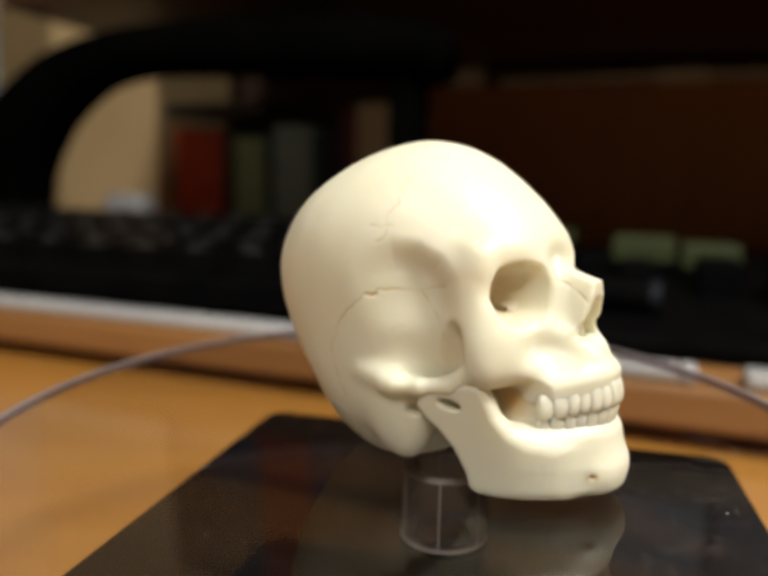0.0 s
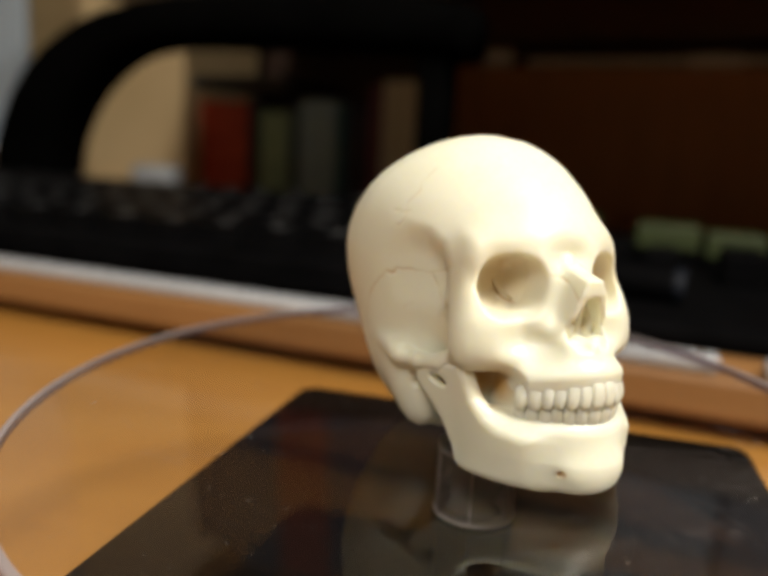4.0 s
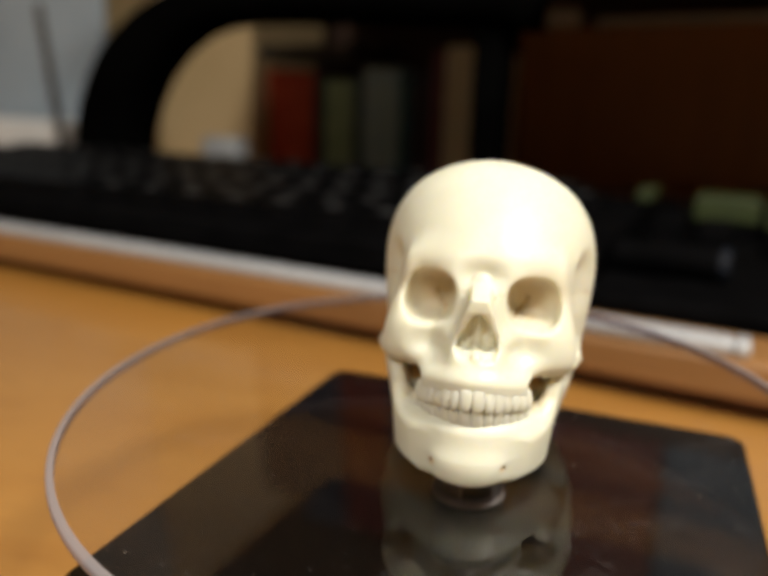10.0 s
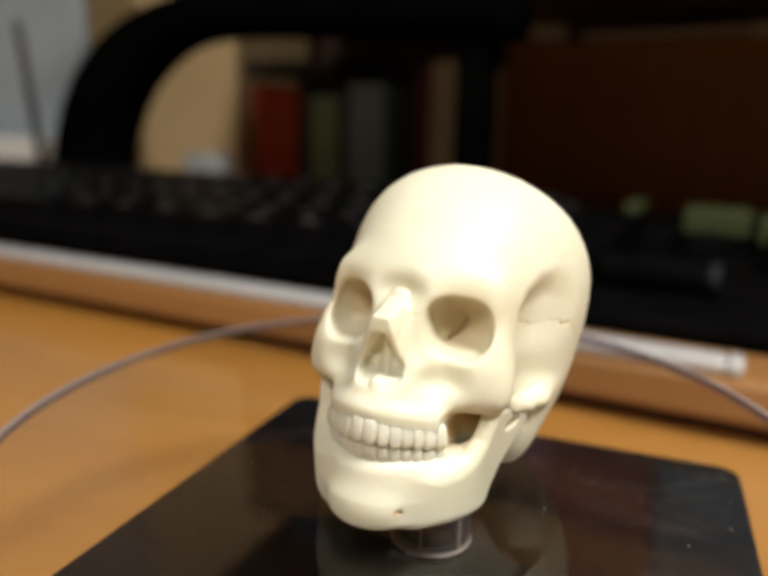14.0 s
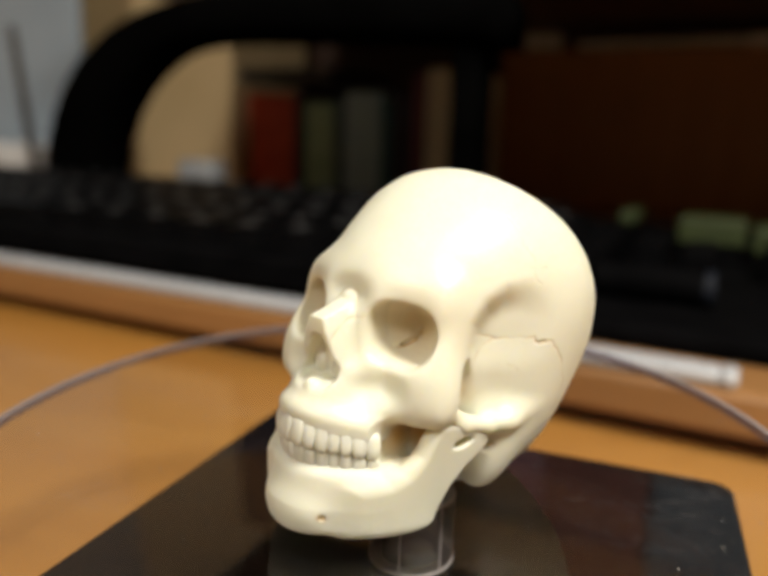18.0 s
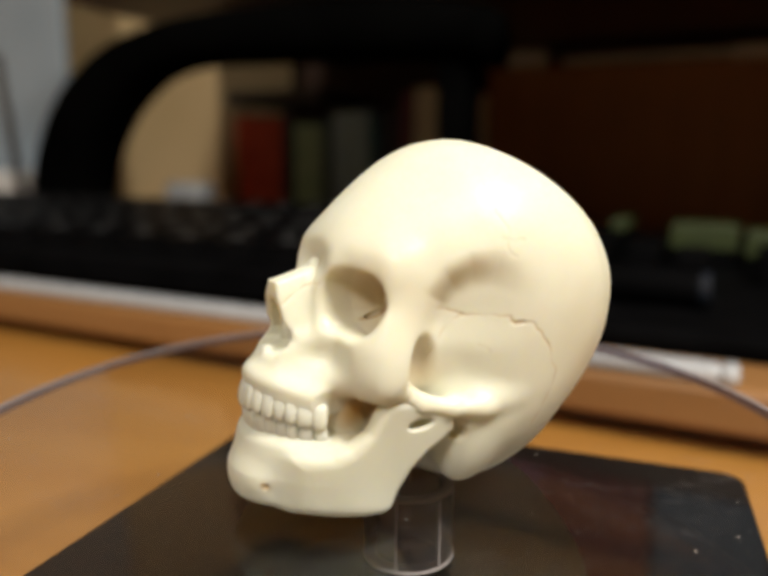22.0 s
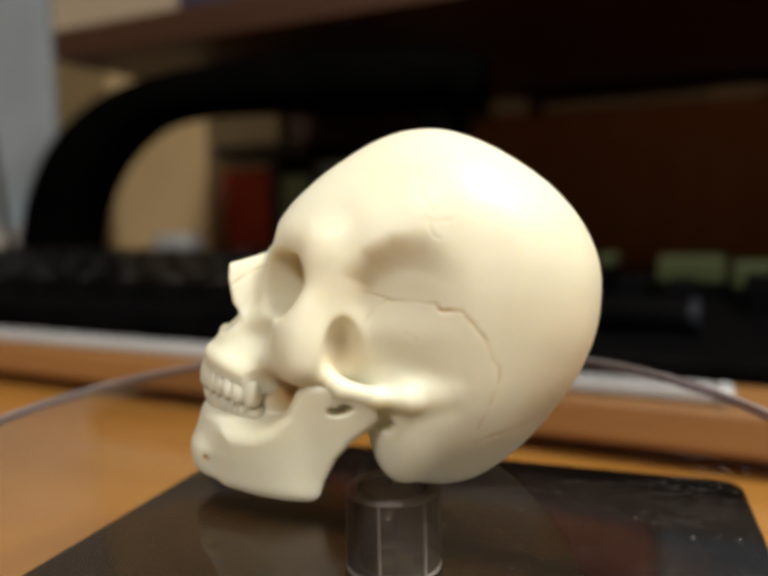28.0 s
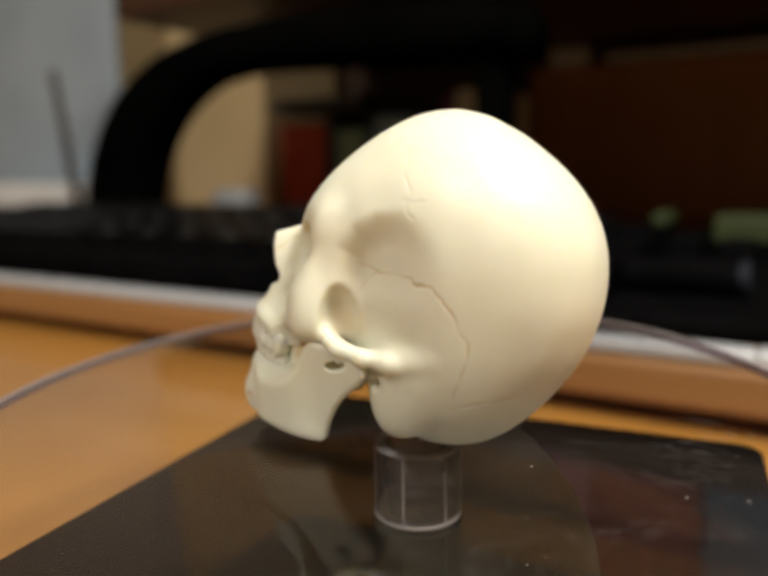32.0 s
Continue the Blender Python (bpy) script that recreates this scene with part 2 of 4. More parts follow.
def clear_sheet(name, tint, haze=0.02, gloss=0.3, ior=1.45, smear=0.0):
    """A thin clear plastic wall: it lets light through and mirrors by Fresnel; smear: wiped, dusty streaks on it."""
    mat = bpy.data.materials.new(name)
    mat.use_nodes = True
    nt = mat.node_tree
    nt.nodes.remove(nt.nodes["Principled BSDF"])
    out = nt.nodes["Material Output"]
    tr = nt.nodes.new("ShaderNodeBsdfTransparent")
    tr.inputs[0].default_value = (*tint, 1)
    gl = nt.nodes.new("ShaderNodeBsdfGlossy")
    gl.inputs["Roughness"].default_value = 0.02
    df = nt.nodes.new("ShaderNodeBsdfDiffuse")
    df.inputs[0].default_value = (0.62, 0.58, 0.60, 1)
    mx0 = nt.nodes.new("ShaderNodeMixShader")
    mx0.inputs[0].default_value = haze
    if smear:
        streaks = ramp(nt, grain(nt, 55, 6, (1.0, 2.4, 1), 0.62, 1.2), 0.55, 0.76)
        fine = ramp(nt, grain(nt, 900, 3, (1, 1, 1), 0.6), 0.45, 0.75)
        amount = nt.nodes.new("ShaderNodeMath")
        amount.operation = "MULTIPLY"
        nt.links.new(streaks, amount.inputs[0])
        nt.links.new(fine, amount.inputs[1])
        scaled = nt.nodes.new("ShaderNodeMath")
        scaled.operation = "MULTIPLY_ADD"
        scaled.inputs[1].default_value, scaled.inputs[2].default_value = smear, haze
        nt.links.new(amount.outputs[0], scaled.inputs[0])
        nt.links.new(scaled.outputs[0], mx0.inputs[0])
    nt.links.new(tr.outputs[0], mx0.inputs[1])
    nt.links.new(df.outputs[0], mx0.inputs[2])
    fr = nt.nodes.new("ShaderNodeFresnel")
    fr.inputs[0].default_value = ior
    mx = nt.nodes.new("ShaderNodeMixShader")
    weak = nt.nodes.new("ShaderNodeMath")
    weak.operation = "MULTIPLY"
    weak.inputs[1].default_value = gloss
    nt.links.new(fr.outputs[0], weak.inputs[0])
    nt.links.new(weak.outputs[0], mx.inputs[0])
    nt.links.new(mx0.outputs[0], mx.inputs[1])
    nt.links.new(gl.outputs[0], mx.inputs[2])
    nt.links.new(mx.outputs[0], out.inputs[0])
    return mat


def resin():
    """Ivory resin, stained in the grooves; stain and painted shade tint the hollows."""
    mat, nt, p = nodes_of("ivory_resin")
    g = grain(nt, 90, 4)
    fine = grain(nt, 900, 3)
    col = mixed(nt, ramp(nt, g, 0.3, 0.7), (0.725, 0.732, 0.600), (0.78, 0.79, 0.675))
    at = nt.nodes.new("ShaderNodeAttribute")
    at.attribute_name = "stain_shade"
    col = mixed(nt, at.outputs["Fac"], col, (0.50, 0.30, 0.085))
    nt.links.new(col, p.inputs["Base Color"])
    p.inputs["Roughness"].default_value = 0.42
    p.inputs["Subsurface Weight"].default_value, p.inputs["Subsurface Scale"].default_value = 0.5, 0.0022
    p.inputs["Subsurface Radius"].default_value = (1.0, 0.88, 0.60)
    bump(nt, p, fine, 0.22, 0.0001)
    return mat


M["dust"] = simple("white_dust", (0.38, 0.38, 0.37), (0.5, 0.5, 0.48), 900, 0.8)
M["bright_white"] = simple("bright_white_plastic", (0.62, 0.64, 0.66), (0.70, 0.72, 0.74), 30, 0.4)
M["glass"] = glass_black()
M["dish"] = clear_sheet("clear_plastic_dish", (0.985, 0.98, 0.978), 0.0010, 1.25, 1.5, 0.08)
M["clear"] = clear_sheet("clear_underside", (0.985, 0.98, 0.978), 0.001, 0.0)
# whitish haze that paints the bright edge lines of the clear rod
M["rod_glint"] = clear_sheet("pale_glint", (0.8, 0.8, 0.82), 0.70, 0.6)
# haze put into the web's colour for the sheen inside the rod
M["web_haze"] = clear_sheet("whitened_web", (0.86, 0.86, 0.88), 0.32, 0.4)
M["rim"] = clear_sheet("dish_rim_edge", (0.66, 0.62, 0.70), 0.34)
M["acrylic"] = clear_sheet("clear_acrylic", (0.93, 0.93, 0.94), 0.10, 1.0, 1.5)
M["resin"] = resin()

# ---------------------------------------------------------------- room
def slab(name, m, material, label, category, *ext, kind="structure", r=0.0):
    ob = part(name, box(*ext, r=r), material, None, m=m)
    return tagged(ob, label, category, kind=kind)


ID = Matrix.Identity(4)
def desk():
    t = thing("desk", "orange varnished wooden desk with plain side panels", "desk", pose(0, 0, 0))
    part("desk_top", box(-0.9, 0.9, -0.34, 0.95, DESK_Z - 0.028, DESK_Z, r=0.003), M["desk"], t)
    for x in (-0.86, 0.86):
        part("side_panel", box(x - 0.012, x + 0.012, -0.28, 0.90, -0.76, DESK_Z - 0.028, 0.002), M["desk"], t)
    part("back_rail", box(-0.848, 0.848, 0.86, 0.88, -0.45, DESK_Z - 0.028, 0.002), M["desk"], t)
    return t


desk()
slab("floor", ID, M["panel"], "dark wooden floor of the room", "floor", -2.2, 2.2, -2.6, 1.3, -0.80, -0.76)
slab("wall_north", ID, M["wall"], "beige painted wall behind the desk", "wall", -2.2, 2.2, 1.2, 1.3, -0.76, 1.7)
# unseen walls and ceiling, added around the desk to bounce light
slab("wall_south", ID, M["wall"], "unseen beige wall added to close the room", "wall", -2.2, 2.2, -2.7, -2.6, -0.76, 1.7)
slab("wall_west", ID, M["wall"], "unseen beige wall added to close the room", "wall", -2.3, -2.2, -2.6, 1.2, -0.76, 1.7)
slab("wall_east", ID, M["wall"], "unseen beige wall added to close the room", "wall", 2.2, 2.3, -2.6, 1.2, -0.76, 1.7)
slab("ceiling", ID, M["wall"], "unseen plain ceiling added to close the room", "ceiling", -2.2, 2.2, -2.6, 1.2, 1.7, 1.8)

# ---------------------------------------------------------------- hutch on the desk
def hutch():
    t = thing("desk_hutch", "brown wooden desk hutch with a dark open shelf", "hutch", HUTCH)
    part("plinth", box(-0.60, 0.53, 0.004, 0.48, DESK_Z, -0.0185), M["panel"], t, "recessed dark plinth")
    part("bottom_board", box(-0.62, 0.55, -0.013, 0.50, -0.0185, BOARD_Z, 0.002), M["board"], t, "light brown board with a rounded front edge")
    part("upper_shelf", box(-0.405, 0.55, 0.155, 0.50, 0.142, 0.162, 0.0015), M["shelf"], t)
    part("back_panel", box(-0.215, 0.55, 0.45, 0.465, BOARD_Z, 0.125), M["panel"], t, "dark reddish brown back panel")
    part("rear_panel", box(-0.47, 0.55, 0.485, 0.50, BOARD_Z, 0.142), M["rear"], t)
    part("side_panel", box(0.53, 0.55, 0.155, 0.485, BOARD_Z, 0.142), M["board"], t)
    # reaches past the shelf end to hide the lit wall with painted dark
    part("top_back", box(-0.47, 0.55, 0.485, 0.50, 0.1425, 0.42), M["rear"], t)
    part("top_shelf", box(-0.405, 0.55, 0.17, 0.50, 0.42, 0.44), M["board"], t)
    return t


hutch()

# ---------------------------------------------------------------- turntable, dish
def turntable():
    t = thing("turntable", "square black display turntable with a glossy glass top", "turntable", pose(0.0004, -0.0013, 0, 0, 0, -10.6))
    h = 0.0363
    bm = box(-h, h, -h, h, DESK_Z, -0.0022, 0.0022, 3)
    part("body", bm, M["black"], t)
    bm = bmesh.new()
    k, n = 0.0028, 6
    ring = []
    for cx, cy, a0 in ((h - k, h - k, 0), (-h + k, h - k, 90), (-h + k, -h + k, 180), (h - k, -h + k, 270)):
        for i in range(n + 1):
            a = radians(a0 + 90 * i / n)
            ring.append((cx + k * math.cos(a), cy + k * math.sin(a)))
    lo = [bm.verts.new((x, y, -0.0022)) for x, y in ring]
    hi = [bm.verts.new((x, y, -0.0003)) for x, y in ring]
    top = [bm.verts.new((x * 0.993, y * 0.993, 0)) for x, y in ring]
    for a, b in ((lo, hi), (hi, top)):
        for i in range(len(ring)):
            j = (i + 1) % len(ring)
            bm.faces.new((a[i], a[j], b[j], b[i]))
    bm.faces.new(top)
    bm.faces.new(lo[::-1])
    part("glass_top", bm, M["glass"], t, "dusty black mirror-like glass plate")
    return t


turntable()


PLATE_Z = 0.0100


def plate():
    """A round clear plate on a short clear rod; the skull stands on it."""
    t = thing("clear_plate", "round clear acrylic plate on a short rod under the skull", "display plate", pose(0, 0, 0.0002))
    cx, cy, rad, th = -0.0057, 0.0071, 0.0509, 0.0010
    flat = lathe([(0, PLATE_Z), (0.030, PLATE_Z), (rad - 0.0009, PLATE_Z)], 128)
    under = lathe([(0, PLATE_Z - th), (0.030, PLATE_Z - th), (rad - 0.0009, PLATE_Z - th)], 128)
    edge = lathe([(rad - 0.0009, PLATE_Z + 0.00005), (rad - 0.0002, PLATE_Z + 0.00005), (rad, PLATE_Z - 0.0002), (rad, PLATE_Z - th + 0.0001), (rad - 0.0002, PLATE_Z - th - 0.0001), (rad - 0.0009, PLATE_Z - th - 0.0001), (rad - 0.0009, PLATE_Z + 0.00005)], 128)
    for bm in (flat, under, edge):                     # it leans a little towards the front
        for v in bm.verts:
            v.co.z += 0.0168 * v.co.x + 0.046 * v.co.y
            v.co.x, v.co.y = v.co.x + cx, v.co.y + cy
    for f in flat.faces:
        if f.normal.z < 0:
            f.normal_flip()
    part("plate", flat, M["dish"], t)
    part("underside", under, M["clear"], t)
    part("edge", edge, M["rim"], t, "lavender-tinted polished edge", smooth=True)
    rng = np.random.default_rng(5)
    specks = bmesh.new()
    for _ in range(150):
        a, d, e = rng.uniform(0, 6.28), 0.048 * math.sqrt(rng.uniform()), rng.uniform(0.00002, 0.00003 + 0.00007 * rng.uniform() ** 2)
        px, py = d * math.cos(a), d * math.sin(a)
        m = Matrix.Translation((px + cx, py + cy, PLATE_Z + 0.0168 * px + 0.046 * py + e * 0.4)) @ pose(0, 0, 0, 0, 0, rng.uniform(0, 360)) @ Matrix.Diagonal((e * rng.uniform(1, 2.5), e, e * 0.6, 1))
        bmesh.ops.create_icosphere(specks, subdivisions=1, radius=1.0, matrix=m)
    tagged(part("dust", specks, M["dust"], t, "fine white dust specks"), "fine white dust specks", kind="stuff")
    h = PLATE_Z - th - 0.0007
    r, k = 0.00484, 0.0036
    part("rod", lathe([(r, 0.0006), (r, h - 0.0005)], 64), M["acrylic"], t, "clear acrylic rod", smooth=True)
    # pale rings and strips paint the light that the rod's edges catch
    part("top_ring", lathe([(k, h - 0.0001), (r - 0.0002, h), (r, h - 0.0004), (r - 0.0003, h - 0.0005), (k, h - 0.0003), (k, h - 0.0001)], 64), M["rod_glint"], t, smooth=True)
    for a in (12, 96, 160, 205, 262, 318):
        part("glint_strip", box(r - 0.0002, r + 0.00004, -0.00012, 0.00012, 0.0005, h - 0.0004), M["rod_glint"], t, m=pose(0, 0, 0, 0, 0, a))
    part("foot_ring", lathe([(k - 0.0003, 0.0000), (r, 0.0000), (r + 0.0001, 0.0003), (r - 0.0002, 0.0006), (k, 0.0006), (k - 0.0003, 0.0)], 64), M["rod_glint"], t, "pale ring painting the bright rim at the rod's foot", smooth=True)
    part("web", box(-k, k, -0.00015, 0.00015, 0.0002, h - 0.0002), M["web_haze"], t, "flat web in the rod, whitened for its sheen", m=pose(0, 0, 0, 0, 0, 35))
    return t


plate()

# ---------------------------------------------------------------- skull
U = 0.00055


def seg(p, a, b, r, r2=None):
    """Distance to a rounded stick from a to b."""
    a, b = np.array(a, np.float32), np.array(b, np.float32)
    d = b - a
    h = ((p[0] - a[0]) * d[0] + (p[1] - a[1]) * d[1] + (p[2] - a[2]) * d[2]) / float(d @ d)
    h = np.clip(h, 0, 1)
    rr = r if r2 is None else r + (r2 - r) * h
    return np.sqrt((p[0] - a[0] - d[0] * h) ** 2 + (p[1] - a[1] - d[1] * h) ** 2 + (p[2] - a[2] - d[2] * h) ** 2) - rr


def ell(p, c, r, tilt=0.0, yaw=0.0):
    """Distance, nearly, to an ellipsoid; tilt turns it about x, yaw about z."""
    x, y, z = p[0] - c[0], p[1] - c[1], p[2] - c[2]
    if yaw:
        k, s = math.cos(radians(yaw)), math.sin(radians(yaw))
        x, y = k * x + s * y, k * y - s * x
    if tilt:
        k, s = math.cos(radians(tilt)), math.sin(radians(tilt))
        y, z = k * y + s * z, k * z - s * y
    k0 = np.sqrt((x / r[0]) ** 2 + (y / r[1]) ** 2 + (z / r[2]) ** 2)
    k1 = np.sqrt((x / r[0] ** 2) ** 2 + (y / r[1] ** 2) ** 2 + (z / r[2] ** 2) ** 2) + 1e-6
    return k0 * (k0 - 1) / k1


def join(a, b, k):
    h = np.clip(0.5 + 0.5 * (b - a) / k, 0, 1)
    return b + (a - b) * h - k * h * (1 - h)


def cut(a, b, k):
    return -join(-a, b, k)


def polygon(y, z, pts):
    """Signed distance to a polygon in a plane."""
    d = np.full(y.shape, 1e9, np.float32)
    s = np.ones(y.shape, np.float32)
    n = len(pts)
    for i in range(n):
        (ay, az), (by, bz) = pts[i], pts[i - 1]
        ey, ez = by - ay, bz - az
        wy, wz = y - ay, z - az
        h = np.clip((wy * ey + wz * ez) / (ey * ey + ez * ez), 0, 1)
        d = np.minimum(d, (wy - ey * h) ** 2 + (wz - ez * h) ** 2)
        c1, c2, c3 = z >= az, z < bz, ey * wz > ez * wy
        flip = (c1 & c2 & c3) | (~c1 & ~c2 & ~c3)
        s = np.where(flip, -s, s)
    return s * np.sqrt(d)


def surface(f, lo, step):
    """The zero surface of a field on a grid, as points and quads (surface nets)."""
    ins = f < 0
    nx, ny, nz = f.shape
    c = np.zeros((nx - 1, ny - 1, nz - 1), np.int8)
    for i in (0, 1):
        for j in (0, 1):
            for k in (0, 1):
                c += ins[i:nx - 1 + i, j:ny - 1 + j, k:nz - 1 + k]
    act = (c > 0) & (c < 8)
    ids = np.full(act.shape, -1, np.int64)
    cells = np.argwhere(act)
    ids[act] = np.arange(len(cells))
    acc, cnt = np.zeros((len(cells), 3)), np.zeros(len(cells))
    ci, cj, ck = cells.T
    corners = [(i, j, k) for i in (0, 1) for j in (0, 1) for k in (0, 1)]
    val = {q: f[ci + q[0], cj + q[1], ck + q[2]] for q in corners}
    for q in corners:
        for ax in range(3):
            if q[ax] == 0:
                w = list(q)
                w[ax] = 1
                a, b = val[q], val[tuple(w)]
                m = (a < 0) != (b < 0)
                u = np.where(m, a / np.where(m, a - b, 1), 0)
                pos = np.tile(np.array(q, float), (len(cells), 1))
                pos[:, ax] = u
                acc[m] += pos[m]
                cnt[m] += 1
    pts = (cells + acc / cnt[:, None]) * step + lo
    quads = []
    for ax in range(3):
        b, d = [(1, 2), (2, 0), (0, 1)][ax]
        sl0, sl1 = [slice(1, -1)] * 3, [slice(1, -1)] * 3
        sl0[ax], sl1[ax] = slice(0, -1), slice(1, None)
        e = np.argwhere(ins[tuple(sl0)] != ins[tuple(sl1)])
        off = np.array([1, 1, 1])
        off[ax] = 0
        e = e + off
        ob_, od = np.eye(3, dtype=int)[b], np.eye(3, dtype=int)[d]
        q = np.stack([ids[tuple((e - ob_ - od).T)], ids[tuple((e - od).T)], ids[tuple(e.T)], ids[tuple((e - ob_).T)]], 1)
        inside_first = ins[tuple(e.T)]
        q[~inside_first] = q[~inside_first][:, ::-1]
        quads.append(q)
    quads = np.vstack(quads)
    return pts, quads[(quads >= 0).all(1)]


def mesh_from(name, pts, quads):
    me = bpy.data.meshes.new(name)
    me.vertices.add(len(pts))
    me.vertices.foreach_set("co", np.asarray(pts, np.float32).ravel())
    me.loops.add(quads.size)
    me.loops.foreach_set("vertex_index", quads.ravel().astype(np.int32))
    me.polygons.add(len(quads))
    me.polygons.foreach_set("loop_start", np.arange(0, quads.size, 4, dtype=np.int32))
    me.polygons.foreach_set("use_smooth", np.ones(len(quads), bool))
    me.update(calc_edges=True)
    return me


STEP, SHIFT = 0.22, -0.1

# the brain case: its radius by direction from a centre, as a sum of powers of the direction's parts
CASE_C = (0.5, 9.0, 50.0)
CASE = {
    (0, 0, 4): 31.91, (0, 1, 3): -0.49, (0, 2, 2): 50.07, (0, 3, 1): -6.26, (0, 4, 0): 28.08, (2, 0, 2): 59.56, (2, 1, 1): 5.44, (2, 2, 0): 55.37, (4, 0, 0): 24.68,
    (0, 0, 5): -2.06, (0, 1, 4): -4.39, (0, 2, 3): 0.78, (0, 3, 2): 2.65, (0, 4, 1): 7.05, (0, 5, 0): -2.42, (2, 0, 3): 0.17, (2, 1, 2): 1.98, (2, 2, 1): 7.27,
    (2, 3, 0): 5.23, (4, 0, 1): 1.74, (4, 1, 0): 2.75,
    # the cast is a little uneven from side to side
    (1, 0, 3): 0.13, (1, 1, 2): -1.46, (1, 2, 1): -0.3, (1, 3, 0): 0.17, (3, 0, 1): -0.29, (3, 1, 0): 0.55, (1, 0, 4): -0.67, (1, 1, 3): 0.91, (1, 2, 2): 1.68,
    (1, 3, 1): -1.64, (1, 4, 0): 0.11, (3, 0, 2): 0.47, (3, 1, 1): -2.12, (3, 2, 0): -0.1, (5, 0, 0): 0.22,
}


def brain_case(p):
    q = [a - c for a, c in zip(p, CASE_C)]
    n = np.sqrt(q[0] ** 2 + q[1] ** 2 + q[2] ** 2) + 1e-3
    d = [a / n for a in q]
    r = sum(c * d[0] ** i * d[1] ** j * d[2] ** k for (i, j, k), c in CASE.items())
    return (n - r) * 0.97


def ridge(p, y0, k, z0, z1, r, xmax):
    """A rounded band along the arc of the teeth."""
    x, y, z = p[0], p[1], p[2] + 0.020 * p[0] ** 2
    d = np.abs(y - y0 - k * x ** 2) / np.sqrt(1 + (2 * k * x) ** 2)
    h = np.maximum(np.maximum(z0 - z, z - z1), 0)
    return np.maximum(np.sqrt(np.maximum(d - 0.3, 0) ** 2 + h ** 2) - r, x - xmax)


def ease(v):
    v = np.clip(v, 0, 1)
    return v * v * (3 - 2 * v)


def wedge(q, e, r):
    """A rounded slab: q inside an outline, e across its thickness."""
    return np.sqrt(np.maximum(q + r, 0) ** 2 + np.maximum(e + r, 0) ** 2) + np.minimum(np.maximum(q, e) + r, 0) - r


def cranium_field(p):
    f = brain_case(p)
    p = (np.abs(p[0]), p[1], p[2])
    x, y, z = p
    edge = [(-12.4, 36), (-13.2, 46), (-13.2, 52), (-12.2, 57), (-9.0, 61.0), (-4.6, 63.4), (0.6, 64.0), (5.0, 62.4), (18, 58), (18, 36)]
    q = polygon(y, z, edge)                                                          # temporal hollow
    deep = ease(-q / 6.8) * (1 - ease((y + 8.0) / 16.0)) * (0.50 + 0.50 * ease((z - 46.0) / 8.0))
    f = f + 3.3 * deep * ease((x - 9.0) / 3.0) * ease((z - 36.0) / 3.0)
    f = join(f, ell(p, (12.4, -5.0, 43.0), (4.6, 7.6, 8.5)), 3.0)                    # wall behind the cheek
    f = join(f, ell(p, (15.6, 0.4, 33.6), (5.6, 6.4, 7.6)), 4.5)                     # below the ear
    f = join(f, ell(p, (15.8, -0.8, 28.2), (4.2, 4.8, 6.2), -8), 3.6)                # mastoid
    face = ell(p, (0, -19.5, 43.8), (10.4, 11.6, 7.0))                               # upper jaw
    face = join(face, ridge(p, -31.9, 0.0755, 39.8, 41.4, 1.5, 10.6), 3.5)
    face = join(face, ell(p, (11.4, -15.6, 47.4), (6.2, 6.2, 5.2)), 4.0)             # below the orbit
    face = join(face, ell(p, (14.6, -16.4, 44.6), (5.0, 5.2, 4.8)), 4.0)             # cheek
    face = join(face, seg(p, (9.8, -22.4, 42.6), (17.0, -17.6, 41.8), 1.5, 2.0), 4.0)
    face = join(face, ell(p, (14.8, -13.2, 54.4), (2.6, 3.8, 7.4), 4), 3.4)          # outer rim of the orbit
    face = join(face, ell(p, (16.2, -15.0, 47.6), (2.3, 3.4, 6.0)), 3.6)
    face = join(face, ell(p, (6.6, -13.6, 61.2), (8.0, 5.2, 3.4), 0, 14), 4.0)       # brow
    face = join(face, ell(p, (0, -19.0, 50.0), (5.2, 6.4, 7.4)), 2.4)
    face = join(face, seg(p, (4.6, -19.4, 57.6), (5.6, -22.2, 47.0), 1.7, 2.2), 3.0)     # beside the nose
    f = join(f, face, 3.4)
    f = cut(f, ell(p, (0, -25.0, 60.4), (5.0, 3.9, 2.2)), 3.2)                       # above the nose
    ang = np.arctan2(z - 54.4, x - 10.6)
    orb = np.sqrt(((x - 10.6) / 1.05) ** 2 + (z - 54.4 + 0.14 * (x - 10.6)) ** 2 + 1e-6) - 5.4 + 0.40 * np.maximum(y + 17.0, 0) + 0.22 * np.cos(4 * ang)
    f = cut(f, wedge(orb, y + 12.2 + 0.20 * (x - 7.0), 2.2), 1.0)                    # orbit
    slit = np.minimum(seg(p, (6.7, -15.6, 50.2), (8.3, -13.2, 51.7), 0.5, 0.7), seg(p, (8.3, -13.2, 51.7), (9.8, -12.2, 54.4), 0.7, 0.35))
    f = cut(f, slit, 0.25)
    f = cut(f, ell(p, (10.6, -27.6, 45.8), (4.0, 4.4, 2.2), 0, 26), 3.6)             # hollow of the cheek
    bridge = 59.4 + 0.275 * (y + 20.3)                                               # nasal bones
    outline = [(-17.5, 60.2), (-20.4, 59.3), (-28.9, 57.0), (-29.1, 54.6), (-28.4, 50.6), (-26.4, 47.4), (-21, 47.0), (-17, 52)]
    drop = np.clip(bridge - z, 0, 9)
